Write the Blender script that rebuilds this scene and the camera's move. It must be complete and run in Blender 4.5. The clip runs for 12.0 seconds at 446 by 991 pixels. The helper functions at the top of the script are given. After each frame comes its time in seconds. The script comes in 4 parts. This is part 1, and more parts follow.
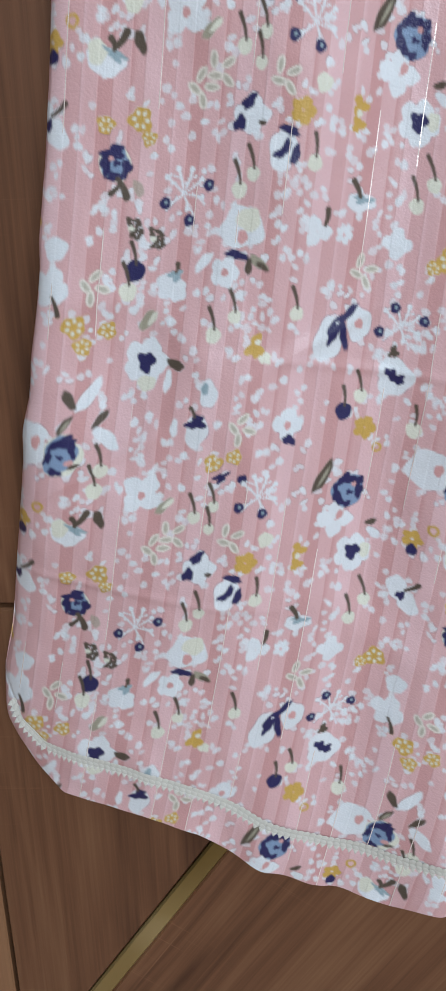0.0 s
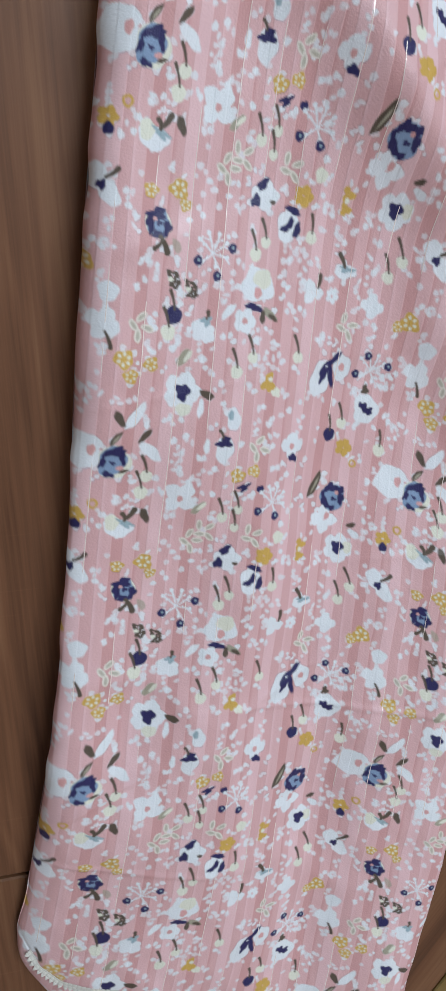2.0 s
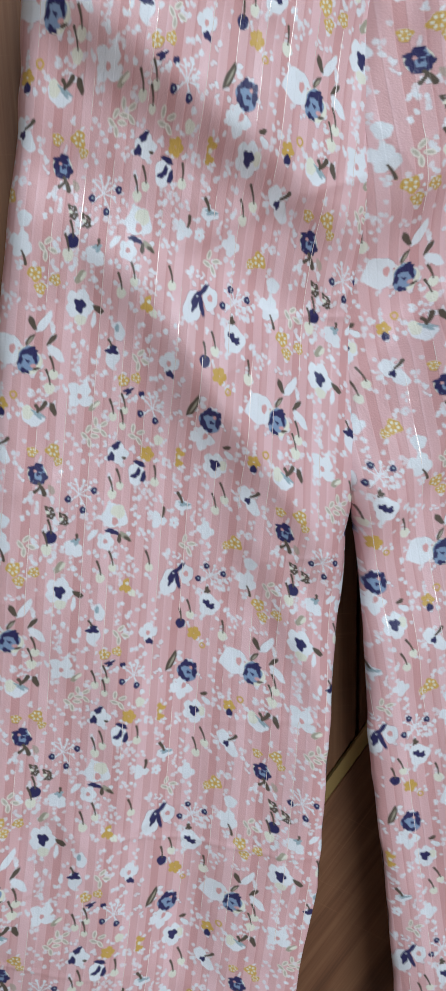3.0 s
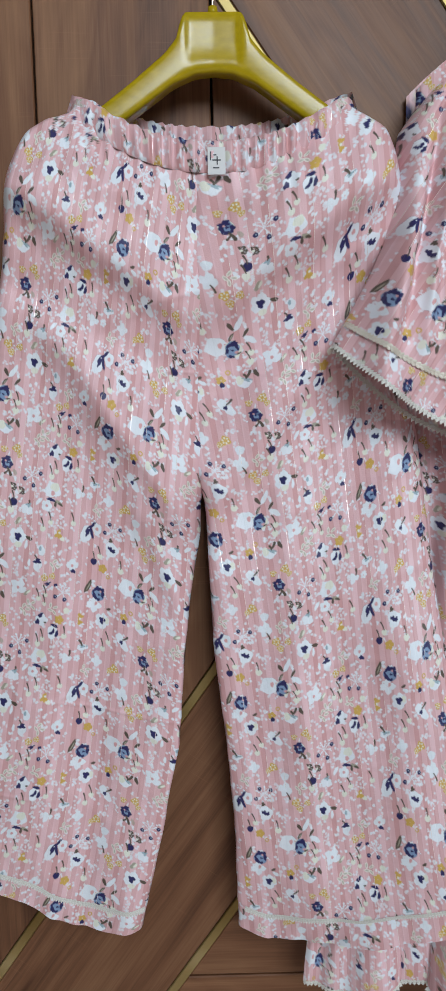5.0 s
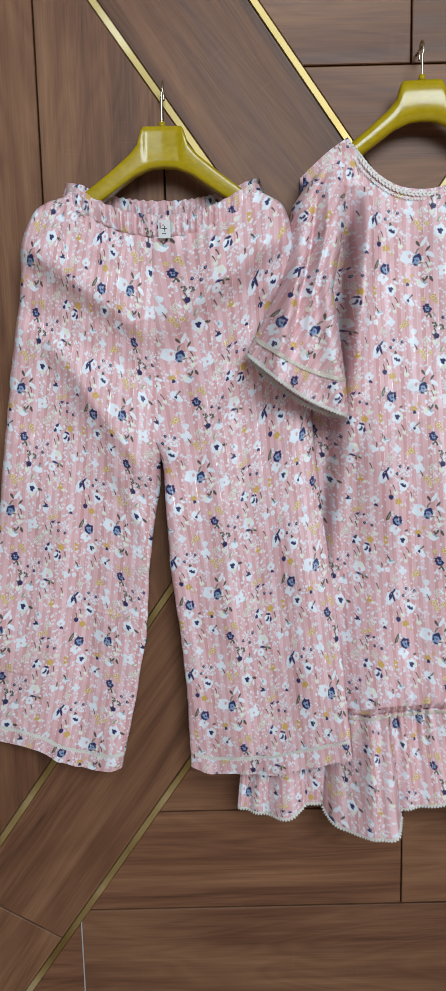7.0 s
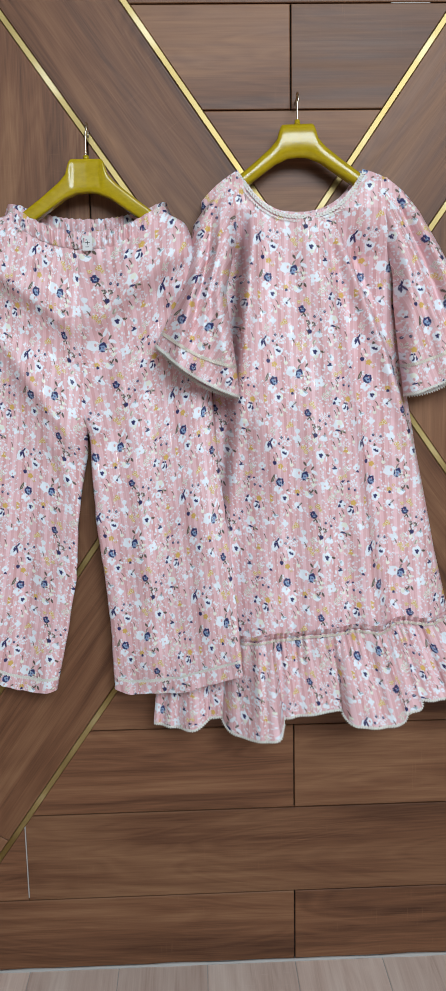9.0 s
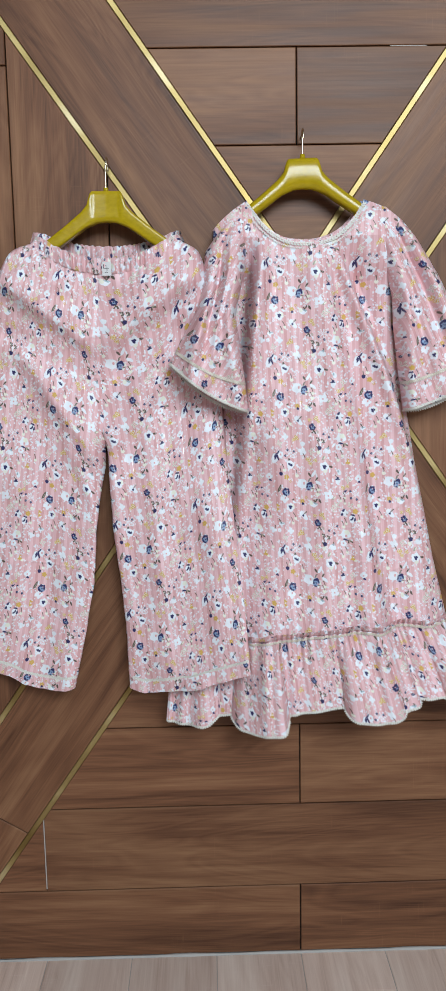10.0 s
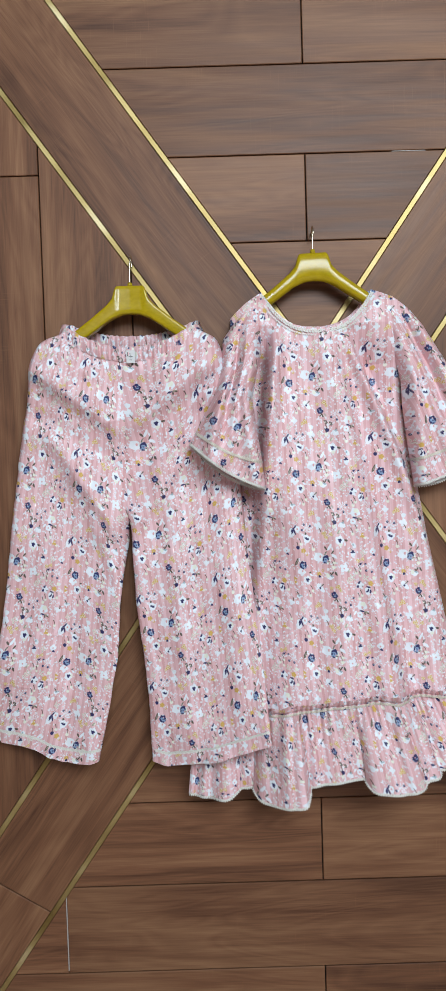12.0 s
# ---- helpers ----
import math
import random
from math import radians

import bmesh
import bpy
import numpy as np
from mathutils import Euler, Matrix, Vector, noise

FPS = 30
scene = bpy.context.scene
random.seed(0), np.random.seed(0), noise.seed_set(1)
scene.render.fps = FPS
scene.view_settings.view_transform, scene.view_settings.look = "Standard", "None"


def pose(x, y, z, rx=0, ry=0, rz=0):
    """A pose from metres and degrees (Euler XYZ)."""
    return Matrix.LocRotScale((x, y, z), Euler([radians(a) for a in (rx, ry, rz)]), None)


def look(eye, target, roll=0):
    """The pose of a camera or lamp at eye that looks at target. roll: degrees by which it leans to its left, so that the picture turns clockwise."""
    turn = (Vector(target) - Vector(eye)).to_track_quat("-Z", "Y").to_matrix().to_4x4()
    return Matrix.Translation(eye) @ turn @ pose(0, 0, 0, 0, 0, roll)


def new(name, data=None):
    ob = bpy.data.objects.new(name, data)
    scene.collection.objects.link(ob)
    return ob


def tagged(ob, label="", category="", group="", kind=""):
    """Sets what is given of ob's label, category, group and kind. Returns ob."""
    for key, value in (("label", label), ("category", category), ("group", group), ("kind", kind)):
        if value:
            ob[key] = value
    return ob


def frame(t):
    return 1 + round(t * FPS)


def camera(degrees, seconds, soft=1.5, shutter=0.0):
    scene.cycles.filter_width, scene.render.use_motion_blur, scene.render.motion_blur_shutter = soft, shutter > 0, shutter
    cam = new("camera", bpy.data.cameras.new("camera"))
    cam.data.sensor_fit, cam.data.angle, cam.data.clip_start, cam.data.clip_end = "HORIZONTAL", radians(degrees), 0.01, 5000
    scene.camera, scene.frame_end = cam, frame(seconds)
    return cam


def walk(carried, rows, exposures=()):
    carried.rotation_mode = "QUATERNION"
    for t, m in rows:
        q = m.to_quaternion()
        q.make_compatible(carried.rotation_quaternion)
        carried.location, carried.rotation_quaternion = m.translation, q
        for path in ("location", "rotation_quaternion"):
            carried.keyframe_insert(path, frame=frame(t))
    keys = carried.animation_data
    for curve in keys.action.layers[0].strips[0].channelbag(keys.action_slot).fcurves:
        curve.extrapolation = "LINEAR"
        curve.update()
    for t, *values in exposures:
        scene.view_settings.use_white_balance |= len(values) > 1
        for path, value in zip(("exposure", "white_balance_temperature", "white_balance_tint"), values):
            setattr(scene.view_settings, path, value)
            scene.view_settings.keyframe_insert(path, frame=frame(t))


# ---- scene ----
cam = camera(29.2, 12.0, 0.45)
PATH = [
    (0, (-0.5594, -0.4080, 0.9757), (-0.6641, 1.4836, 0.3346), -2.00),
    (0.5, (-0.6235, -0.4222, 1.0103), (-0.3758, 1.4238, 0.2817), -0.88),
    (1, (-0.6855, -0.4140, 1.0655), (-0.2302, 1.3941, 0.3418), -0.40),
    (1.5, (-0.6904, -0.4126, 1.1310), (-0.2236, 1.3827, 0.3832), -1.51),
    (2, (-0.6545, -0.4567, 1.2025), (-0.2504, 1.3709, 0.4975), -1.63),
    (2.5, (-0.6047, -0.5238, 1.2654), (-0.2834, 1.3602, 0.6761), -2.04),
    (3, (-0.5263, -0.5913, 1.2967), (-0.3348, 1.3398, 0.8129), -2.02),
    (3.2, (-0.5016, -0.6256, 1.3015), (-0.3660, 1.3189, 0.8536), -1.53),
    (4.8, (-0.3988, -0.9241, 1.2880), (-0.3639, 1.0494, 0.9651), -0.76),
    (5, (-0.3779, -0.9522, 1.2873), (-0.3450, 1.0222, 0.9701), -0.85),
    (5.5, (-0.3260, -1.0373, 1.2962), (-0.3950, 0.9352, 0.9726), -1.33),
    (6, (-0.2819, -1.1413, 1.3008), (-0.4034, 0.8282, 0.9747), -1.46),
    (6.5, (-0.2710, -1.2401, 1.2963), (-0.3769, 0.7315, 0.9773), -1.11),
    (7, (-0.2900, -1.3447, 1.3012), (-0.2920, 0.6277, 0.9699), -1.36),
    (7.5, (-0.2692, -1.4228, 1.3072), (-0.2127, 0.5500, 0.9833), -1.41),
    (7.7, (-0.2544, -1.4525, 1.3025), (-0.1959, 0.5212, 0.9845), -1.47),
    (9.3, (-0.1852, -1.6635, 1.2825), (-0.1241, 0.3069, 0.9452), -0.93),
    (9.5, (-0.1861, -1.6811, 1.2800), (-0.1357, 0.2895, 0.9420), -0.88),
    (10, (-0.1856, -1.7332, 1.2850), (-0.1504, 0.2450, 0.9931), -1.04),
    (10.5, (-0.1897, -1.7674, 1.2851), (-0.1587, 0.2212, 1.0740), -1.31),
    (11, (-0.1897, -1.7965, 1.2832), (-0.1981, 0.1980, 1.1343), -1.85),
    (11.5, (-0.1956, -1.8000, 1.2797), (-0.2006, 0.1969, 1.1689), -1.81),
    (12, (-0.1905, -1.8014, 1.2764), (-0.1905, 0.1962, 1.1783), -1.76),
]
walk(cam, [(t, look(eye, target, roll)) for t, eye, target, roll in PATH],
     [(0, -0.19), (2, -0.21), (3.2, -0.29), (5, -0.28), (7.5, -0.13), (9.5, -0.03), (12, 0.01)])

# ---------- light ----------
world = bpy.data.worlds.new("sky")
scene.world = world
world.use_nodes = True
sky = world.node_tree.nodes.new("ShaderNodeTexSky")
sky.sky_type, sky.sun_disc = "NISHITA", False
sky.sun_elevation, sky.sun_rotation = radians(42), radians(200)
world.node_tree.nodes["Background"].inputs[1].default_value = 0.12
world.node_tree.links.new(sky.outputs[0], world.node_tree.nodes["Background"].inputs[0])


def area(name, place, aim, sx, sy, power, color):
    lamp = bpy.data.lights.new(name, "AREA")
    lamp.shape, lamp.size, lamp.size_y, lamp.energy, lamp.color = "RECTANGLE", sx, sy, power, color
    ob = new(name, lamp)
    ob.matrix_world = look(place, aim)
    return ob


# added key light, unseen behind the camera, as from an assumed high window
area("assumed_key_light", (0.75, -4.46, 3.15), (0.0, 0, 0.95), 2.0, 1.6, 215, (0.82, 0.925, 1.0))


# ---------- materials ----------
def mat(name, rough=0.5, metal=0.0, color=(0.5, 0.5, 0.5)):
    m = bpy.data.materials.new(name)
    m.use_nodes = True
    b = m.node_tree.nodes["Principled BSDF"]
    b.inputs["Base Color"].default_value = (*color, 1)
    b.inputs["Roughness"].default_value, b.inputs["Metallic"].default_value = rough, metal
    return m, m.node_tree.nodes, m.node_tree.links, b


def node(nodes, kind, **values):
    n = nodes.new(kind)
    for k, v in values.items():
        n.inputs[k].default_value = v
    return n


def math_node(nodes, links, op, a, b=None):
    n = nodes.new("ShaderNodeMath")
    n.operation = op
    for i, v in enumerate((a, b)):
        if v is None:
            continue
        if isinstance(v, (int, float)):
            n.inputs[i].default_value = v
        else:
            links.new(v, n.inputs[i])
    return n.outputs[0]


def ramp(nodes, links, fac, stops):
    r = nodes.new("ShaderNodeValToRGB")
    els = r.color_ramp.elements
    while len(els) < len(stops):
        els.new(0.5)
    for e, (p, c) in zip(els, stops):
        e.position, e.color = p, (*c, 1)
    links.new(fac, r.inputs[0])
    return r.outputs[0]


def mix(nodes, links, fac, a, b, mode="MIX"):
    n = nodes.new("ShaderNodeMix")
    n.data_type, n.blend_type = "RGBA", mode
    for socket, v in ((n.inputs[0], fac), (n.inputs[6], a), (n.inputs[7], b)):
        if isinstance(v, (int, float)):
            socket.default_value = v
        elif isinstance(v, tuple):
            socket.default_value = (*v, 1)
        else:
            links.new(v, socket)
    return n.outputs[2]


def bump(nodes, links, bsdf, height, strength, distance):
    n = node(nodes, "ShaderNodeBump", Strength=strength, Distance=distance)
    links.new(height, n.inputs["Height"])
    links.new(n.outputs[0], bsdf.inputs["Normal"])


def wood(name, dark, mid, light, rough, scale=1.0):
    """Veneer with its grain along the piece's own x; every piece has its own cut."""
    m, n, l, b = mat(name, rough)
    tc, info = n.new("ShaderNodeTexCoord"), n.new("ShaderNodeObjectInfo")
    shift = node(n, "ShaderNodeVectorMath")
    shift.operation = "ADD"
    comb = n.new("ShaderNodeCombineXYZ")
    for i, k in enumerate((37.0, 61.0, 13.0)):
        l.new(math_node(n, l, "MULTIPLY", info.outputs["Random"], k), comb.inputs[i])
    l.new(tc.outputs["Object"], shift.inputs[0])
    l.new(comb.outputs[0], shift.inputs[1])

    def grain(sx, sz, detail, distortion=0.0):
        mp = node(n, "ShaderNodeMapping", Scale=(sx * scale, sz * scale, sz * scale))
        l.new(shift.outputs[0], mp.inputs[0])
        t = node(n, "ShaderNodeTexNoise", Scale=1.0, Detail=detail, Roughness=0.6, Distortion=distortion)
        l.new(mp.outputs[0], t.inputs["Vector"])
        return t.outputs["Fac"]
    broad, streak, fine = grain(0.9, 9.0, 3.0, 0.8), grain(2.2, 45.0, 4.0, 0.3), grain(9.0, 420.0, 3.0)
    cathedral = grain(0.7, 5.0, 2.0, 1.5)
    rings = math_node(n, l, "FRACT", math_node(n, l, "MULTIPLY", cathedral, 16.0))
    rings = math_node(n, l, "ABSOLUTE", math_node(n, l, "SUBTRACT", rings, 0.5))
    total = math_node(n, l, "ADD", math_node(n, l, "MULTIPLY", broad, 0.55), math_node(n, l, "MULTIPLY", streak, 0.35))
    total = math_node(n, l, "ADD", total, math_node(n, l, "MULTIPLY", rings, 0.10))
    total = math_node(n, l, "ADD", total, math_node(n, l, "MULTIPLY", fine, 0.19))
    col = ramp(n, l, total, ((0.38, dark), (0.54, mid), (0.72, light)))
    tone = node(n, "ShaderNodeHueSaturation")
    l.new(math_node(n, l, "ADD", math_node(n, l, "MULTIPLY", info.outputs["Random"], 0.30), 0.85), tone.inputs["Value"])
    l.new(col, tone.inputs["Color"])
    # fine pale scuffs, lengthwise and across, in worn patches
    def scuff(sx, sz):
        f = grain(sx, sz, 1.0)
        m_ = n.new("ShaderNodeMapRange")
        l.new(f, m_.inputs[0])
        m_.inputs[1].default_value, m_.inputs[2].default_value = 0.66, 0.74
        return m_.outputs[0]
    marks = math_node(n, l, "MAXIMUM", scuff(4.0, 520.0), scuff(520.0, 14.0))
    patchy = n.new("ShaderNodeMapRange")
    l.new(grain(5.0, 6.0, 2.0), patchy.inputs[0])
    patchy.inputs[1].default_value, patchy.inputs[2].default_value = 0.50, 0.68
    marks = math_node(n, l, "MULTIPLY", math_node(n, l, "MULTIPLY", marks, patchy.outputs[0]), 0.13)
    l.new(mix(n, l, marks, tone.outputs[0], tuple(min(1.0, c * 2.0) for c in light)), b.inputs["Base Color"])
    b.inputs["Specular IOR Level"].default_value = 0.26
    l.new(math_node(n, l, "ADD", math_node(n, l, "MULTIPLY", streak, 0.25), rough - 0.12), b.inputs["Roughness"])
    bump(n, l, b, fine, 0.12, 0.0006)
    return m


WALNUT = wood("walnut_laminate", (0.056, 0.0225, 0.0115), (0.150, 0.066, 0.033), (0.250, 0.127, 0.065), 0.46)
FLOORWOOD = wood("pale_floor_laminate", (0.41, 0.285, 0.225), (0.60, 0.455, 0.385), (0.73, 0.60, 0.52), 0.34)
BACKING = mat("black_joint_backing", 0.9, 0, (0.012, 0.010, 0.009))[0]
# grey of the unseen room, picked for how little light it bounces back
ROOM_GREY, _n, _l, _b = mat("unseen_room_grey", 0.85, 0, (0.30, 0.29, 0.28))
_t = node(_n, "ShaderNodeTexNoise", Scale=60.0, Detail=3.0)
bump(_n, _l, _b, _t.outputs["Fac"], 0.1, 0.002)

GOLD, _n, _l, _b = mat("brushed_brass", 0.36, 1.0, (0.62, 0.46, 0.18))
_t = node(_n, "ShaderNodeTexNoise", Scale=7.0, Detail=1.0, Distortion=0.2)
_c = _n.new("ShaderNodeTexCoord")
_l.new(_c.outputs["Object"], _t.inputs["Vector"])
# the pale and dark patches of colour stand in for reflections along the brass
_l.new(ramp(_n, _l, _t.outputs["Fac"], ((0.36, (0.26, 0.19, 0.07)), (0.57, (0.45, 0.35, 0.155)), (0.70, (0.70, 0.60, 0.37)))), _b.inputs["Base Color"])
_l.new(math_node(_n, _l, "ADD", math_node(_n, _l, "MULTIPLY", _t.outputs["Fac"], 0.5), 0.27), _b.inputs["Roughness"])
bump(_n, _l, _b, _t.outputs["Fac"], 0.25, 0.02)

STEEL = mat("plated_steel_wire", 0.25, 1.0, (0.62, 0.55, 0.42))[0]

PLASTIC, _n, _l, _b = mat("mustard_plastic", 0.18, 0, (0.40, 0.285, 0.012))
_t = node(_n, "ShaderNodeTexNoise", Scale=22.0, Detail=5.0)
_l.new(ramp(_n, _l, _t.outputs["Fac"], ((0.3, (0.35, 0.245, 0.004)), (0.7, (0.43, 0.305, 0.006)))), _b.inputs["Base Color"])
_l.new(math_node(_n, _l, "ADD", math_node(_n, _l, "MULTIPLY", _t.outputs["Fac"], 0.14), 0.13), _b.inputs["Roughness"])
_b.inputs["Specular IOR Level"].default_value = 0.36


def cloth_material(name, printed=True):
    """Satin-striped georgette: woven stripes and lurex threads along v, the floral print over them."""
    m, n, l, b = mat(name, 0.55)
    uv = n.new("ShaderNodeUVMap")
    uv.uv_map = "weave"
    sep = n.new("ShaderNodeSeparateXYZ")
    l.new(uv.outputs[0], sep.inputs[0])
    u, v = sep.outputs[0], sep.outputs[1]

    def band(period, lo, hi, phase=0.0):
        f = math_node(n, l, "FRACT", math_node(n, l, "ADD", math_node(n, l, "DIVIDE", u, period), phase))
        a = n.new("ShaderNodeMapRange")
        a.interpolation_type = "SMOOTHSTEP"
        l.new(math_node(n, l, "ABSOLUTE", math_node(n, l, "SUBTRACT", f, 0.5)), a.inputs[0])
        a.inputs[1].default_value, a.inputs[2].default_value = lo, hi
        return a.outputs[0]
    satin = band(0.0118, 0.20, 0.27)
    broad = band(0.0354, 0.22, 0.30, 0.3)
    patch = node(n, "ShaderNodeTexNoise", Scale=26.0, Detail=3.0)
    l.new(uv.outputs[0], patch.inputs["Vector"])
    stripe = math_node(n, l, "ADD", math_node(n, l, "MULTIPLY", satin, 0.6), math_node(n, l, "MULTIPLY", broad, 0.4))
    # woven stripes, tinted with the salmon of shade and the cool pink of highlights
    ground = mix(n, l, stripe, (0.620, 0.342, 0.346), (0.770, 0.518, 0.548))
    if printed:
        att = n.new("ShaderNodeAttribute")
        att.attribute_name = "print"
        ground = mix(n, l, math_node(n, l, "MULTIPLY", att.outputs["Alpha"], 0.97), ground, att.outputs["Color"])
    # lurex: a thin thread each 18 mm, its broken white glints painted into the colour
    f = math_node(n, l, "FRACT", math_node(n, l, "DIVIDE", u, 0.0177))
    thread = math_node(n, l, "LESS_THAN", math_node(n, l, "ABSOLUTE", math_node(n, l, "SUBTRACT", f, 0.5)), 0.011)
    mp = node(n, "ShaderNodeMapping", Scale=(60.0, 9.0, 1.0))
    l.new(uv.outputs[0], mp.inputs[0])
    glint_gaps = node(n, "ShaderNodeTexNoise", Scale=1.0, Detail=2.0)
    l.new(mp.outputs[0], glint_gaps.inputs["Vector"])
    thread = math_node(n, l, "MULTIPLY", thread, math_node(n, l, "GREATER_THAN", glint_gaps.outputs["Fac"], 0.52))
    l.new(mix(n, l, thread, ground, (0.90, 0.80, 0.76)), b.inputs["Base Color"])
    l.new(math_node(n, l, "MULTIPLY", thread, 0.25), b.inputs["Metallic"])
    rough = math_node(n, l, "SUBTRACT", 0.55, math_node(n, l, "MULTIPLY", stripe, 0.20))
    l.new(math_node(n, l, "SUBTRACT", rough, math_node(n, l, "MULTIPLY", thread, 0.12)), b.inputs["Roughness"])
    b.inputs["Specular IOR Level"].default_value = 0.27
    b.inputs["Subsurface Weight"].default_value = 0.0
    weave = node(n, "ShaderNodeTexNoise", Scale=900.0, Detail=1.0)
    l.new(uv.outputs[0], weave.inputs["Vector"])
    h = math_node(n, l, "ADD", math_node(n, l, "MULTIPLY", weave.outputs["Fac"], 0.35), math_node(n, l, "MULTIPLY", satin, 0.25))
    h = math_node(n, l, "ADD", h, math_node(n, l, "MULTIPLY", patch.outputs["Fac"], 1.2))
    mp2 = node(n, "ShaderNodeMapping", Scale=(210.0, 95.0, 1.0))
    l.new(uv.outputs[0], mp2.inputs[0])
    crinkle = node(n, "ShaderNodeTexNoise", Scale=1.0, Detail=2.0)
    l.new(mp2.outputs[0], crinkle.inputs["Vector"])
    h = math_node(n, l, "ADD", h, math_node(n, l, "MULTIPLY", crinkle.outputs["Fac"], 0.65))
    bump(n, l, b, h, 0.48, 0.0012)
    return m


CLOTH = cloth_material("pink_floral_cloth")
LACE, _n, _l, _b = mat("silver_thread_braid", 0.5, 0.0, (0.62, 0.58, 0.48))
_t = node(_n, "ShaderNodeTexNoise", Scale=700.0, Detail=2.0)
_l.new(ramp(_n, _l, _t.outputs["Fac"], ((0.35, (0.52, 0.51, 0.46)), (0.65, (0.80, 0.79, 0.74)))), _b.inputs["Base Color"])
GILT, _n, _l, _b = mat("antique_gold_braid", 0.5, 0.1, (0.5, 0.42, 0.26))
_t = node(_n, "ShaderNodeTexNoise", Scale=700.0, Detail=2.0)
_l.new(ramp(_n, _l, _t.outputs["Fac"], ((0.35, (0.50, 0.45, 0.36)), (0.65, (0.80, 0.75, 0.66)))), _b.inputs["Base Color"])
SEALANT = mat("grey_white_sealant", 0.6, 0, (0.36, 0.34, 0.32))[0]
LABEL = mat("white_satin_label", 0.5, 0, (0.60, 0.60, 0.60))[0]
INK = mat("black_label_ink", 0.6, 0, (0.06, 0.06, 0.07))[0]


# ---------- mesh helpers ----------
def thing(name, place, label, category, group="", kind=""):
    ob = new(name)
    ob.location = place
    ob.empty_display_size = 0.05
    return tagged(ob, label, category, group, kind)


def attach(ob, parent):
    if parent is not None:
        ob.parent = parent
        if parent.parent is None:
            ob.matrix_parent_inverse = Matrix.Translation(-parent.location)
    return ob


def part(name, bm, material, parent=None, label="", smooth=True):
    me = bpy.data.meshes.new(name)
    bm.normal_update()
    bm.to_mesh(me)
    bm.free()
    me.materials.append(material)
    if smooth:
        me.polygons.foreach_set("use_smooth", np.ones(len(me.polygons), bool))
    return attach(tagged(new(name, me), label), parent)


def box_bm(x0, x1, y0, y1, z0, z1, bevel=0.0):
    bm = bmesh.new()
    bmesh.ops.create_cube(bm, size=1)
    for v in bm.verts:
        v.co = Vector(((x0 + x1) / 2 + v.co.x * (x1 - x0), (y0 + y1) / 2 + v.co.y * (y1 - y0), (z0 + z1) / 2 + v.co.z * (z1 - z0)))
    if bevel:
        bmesh.ops.bevel(bm, geom=bm.edges, offset=bevel, segments=2, affect="EDGES")
    return bm


def curve_at(points, soft=0.012):
    """Smooth function through a few (where, value) knots."""
    pts = sorted(points)
    px, py = np.array([p[0] for p in pts]), np.array([p[1] for p in pts])
    dense = np.linspace(px[0], px[-1], 600)
    val = np.interp(dense, px, py)
    k = max(3, int(600 * soft)) | 1
    pad = np.concatenate([2 * val[0] - val[1:k][::-1], val, 2 * val[-1] - val[-k:-1][::-1]])
    soft = np.convolve(pad, np.ones(k) / k, "same")[k - 1:k - 1 + 600]
    return lambda q: np.interp(q, dense, soft)


def value_noise(x, y, seed):
    r = np.random.RandomState(seed).rand(64, 64)
    xi, yi = np.floor(x).astype(int), np.floor(y).astype(int)
    fx, fy = x - xi, y - yi
    fx, fy = fx * fx * (3 - 2 * fx), fy * fy * (3 - 2 * fy)
    a, b = r[xi % 64, yi % 64], r[(xi + 1) % 64, yi % 64]
    c, d = r[xi % 64, (yi + 1) % 64], r[(xi + 1) % 64, (yi + 1) % 64]
    return (a * (1 - fx) + b * fx) * (1 - fy) + (c * (1 - fx) + d * fx) * fy - 0.5


def fold(x, z, a, b, width, below=None):
    """A soft ridge along the line from a to b, fading at both ends."""
    ax, az, bx, bz = *a, *b
    dx, dz = bx - ax, bz - az
    n = math.hypot(dx, dz)
    along = ((x - ax) * dx + (z - az) * dz) / n / n
    off = ((x - ax) * -dz + (z - az) * dx) / n
    fade = np.clip((along + 0.12) / 0.3, 0, 1) * np.clip((1.12 - along) / 0.3, 0, 1)
    w = np.where(off > 0, width, below or width)
    return np.exp(-(off / w) ** 2) * fade


# ---------- the floral print, drawn as one repeat ----------
TILE_W, TILE_H, DPM = 180.0, 190.0, 4
WHITE, CREAM, NAVY, BLUE = (0.76, 0.815, 0.87), (0.75, 0.77, 0.67), (0.008, 0.014, 0.095), (0.21, 0.32, 0.49)
TWIG, OLIVE, MUSTARD, BLUSH, TEAL = (0.085, 0.070, 0.050), (0.36, 0.35, 0.27), (0.61, 0.39, 0.09), (0.66, 0.36, 0.36), (0.30, 0.42, 0.48)


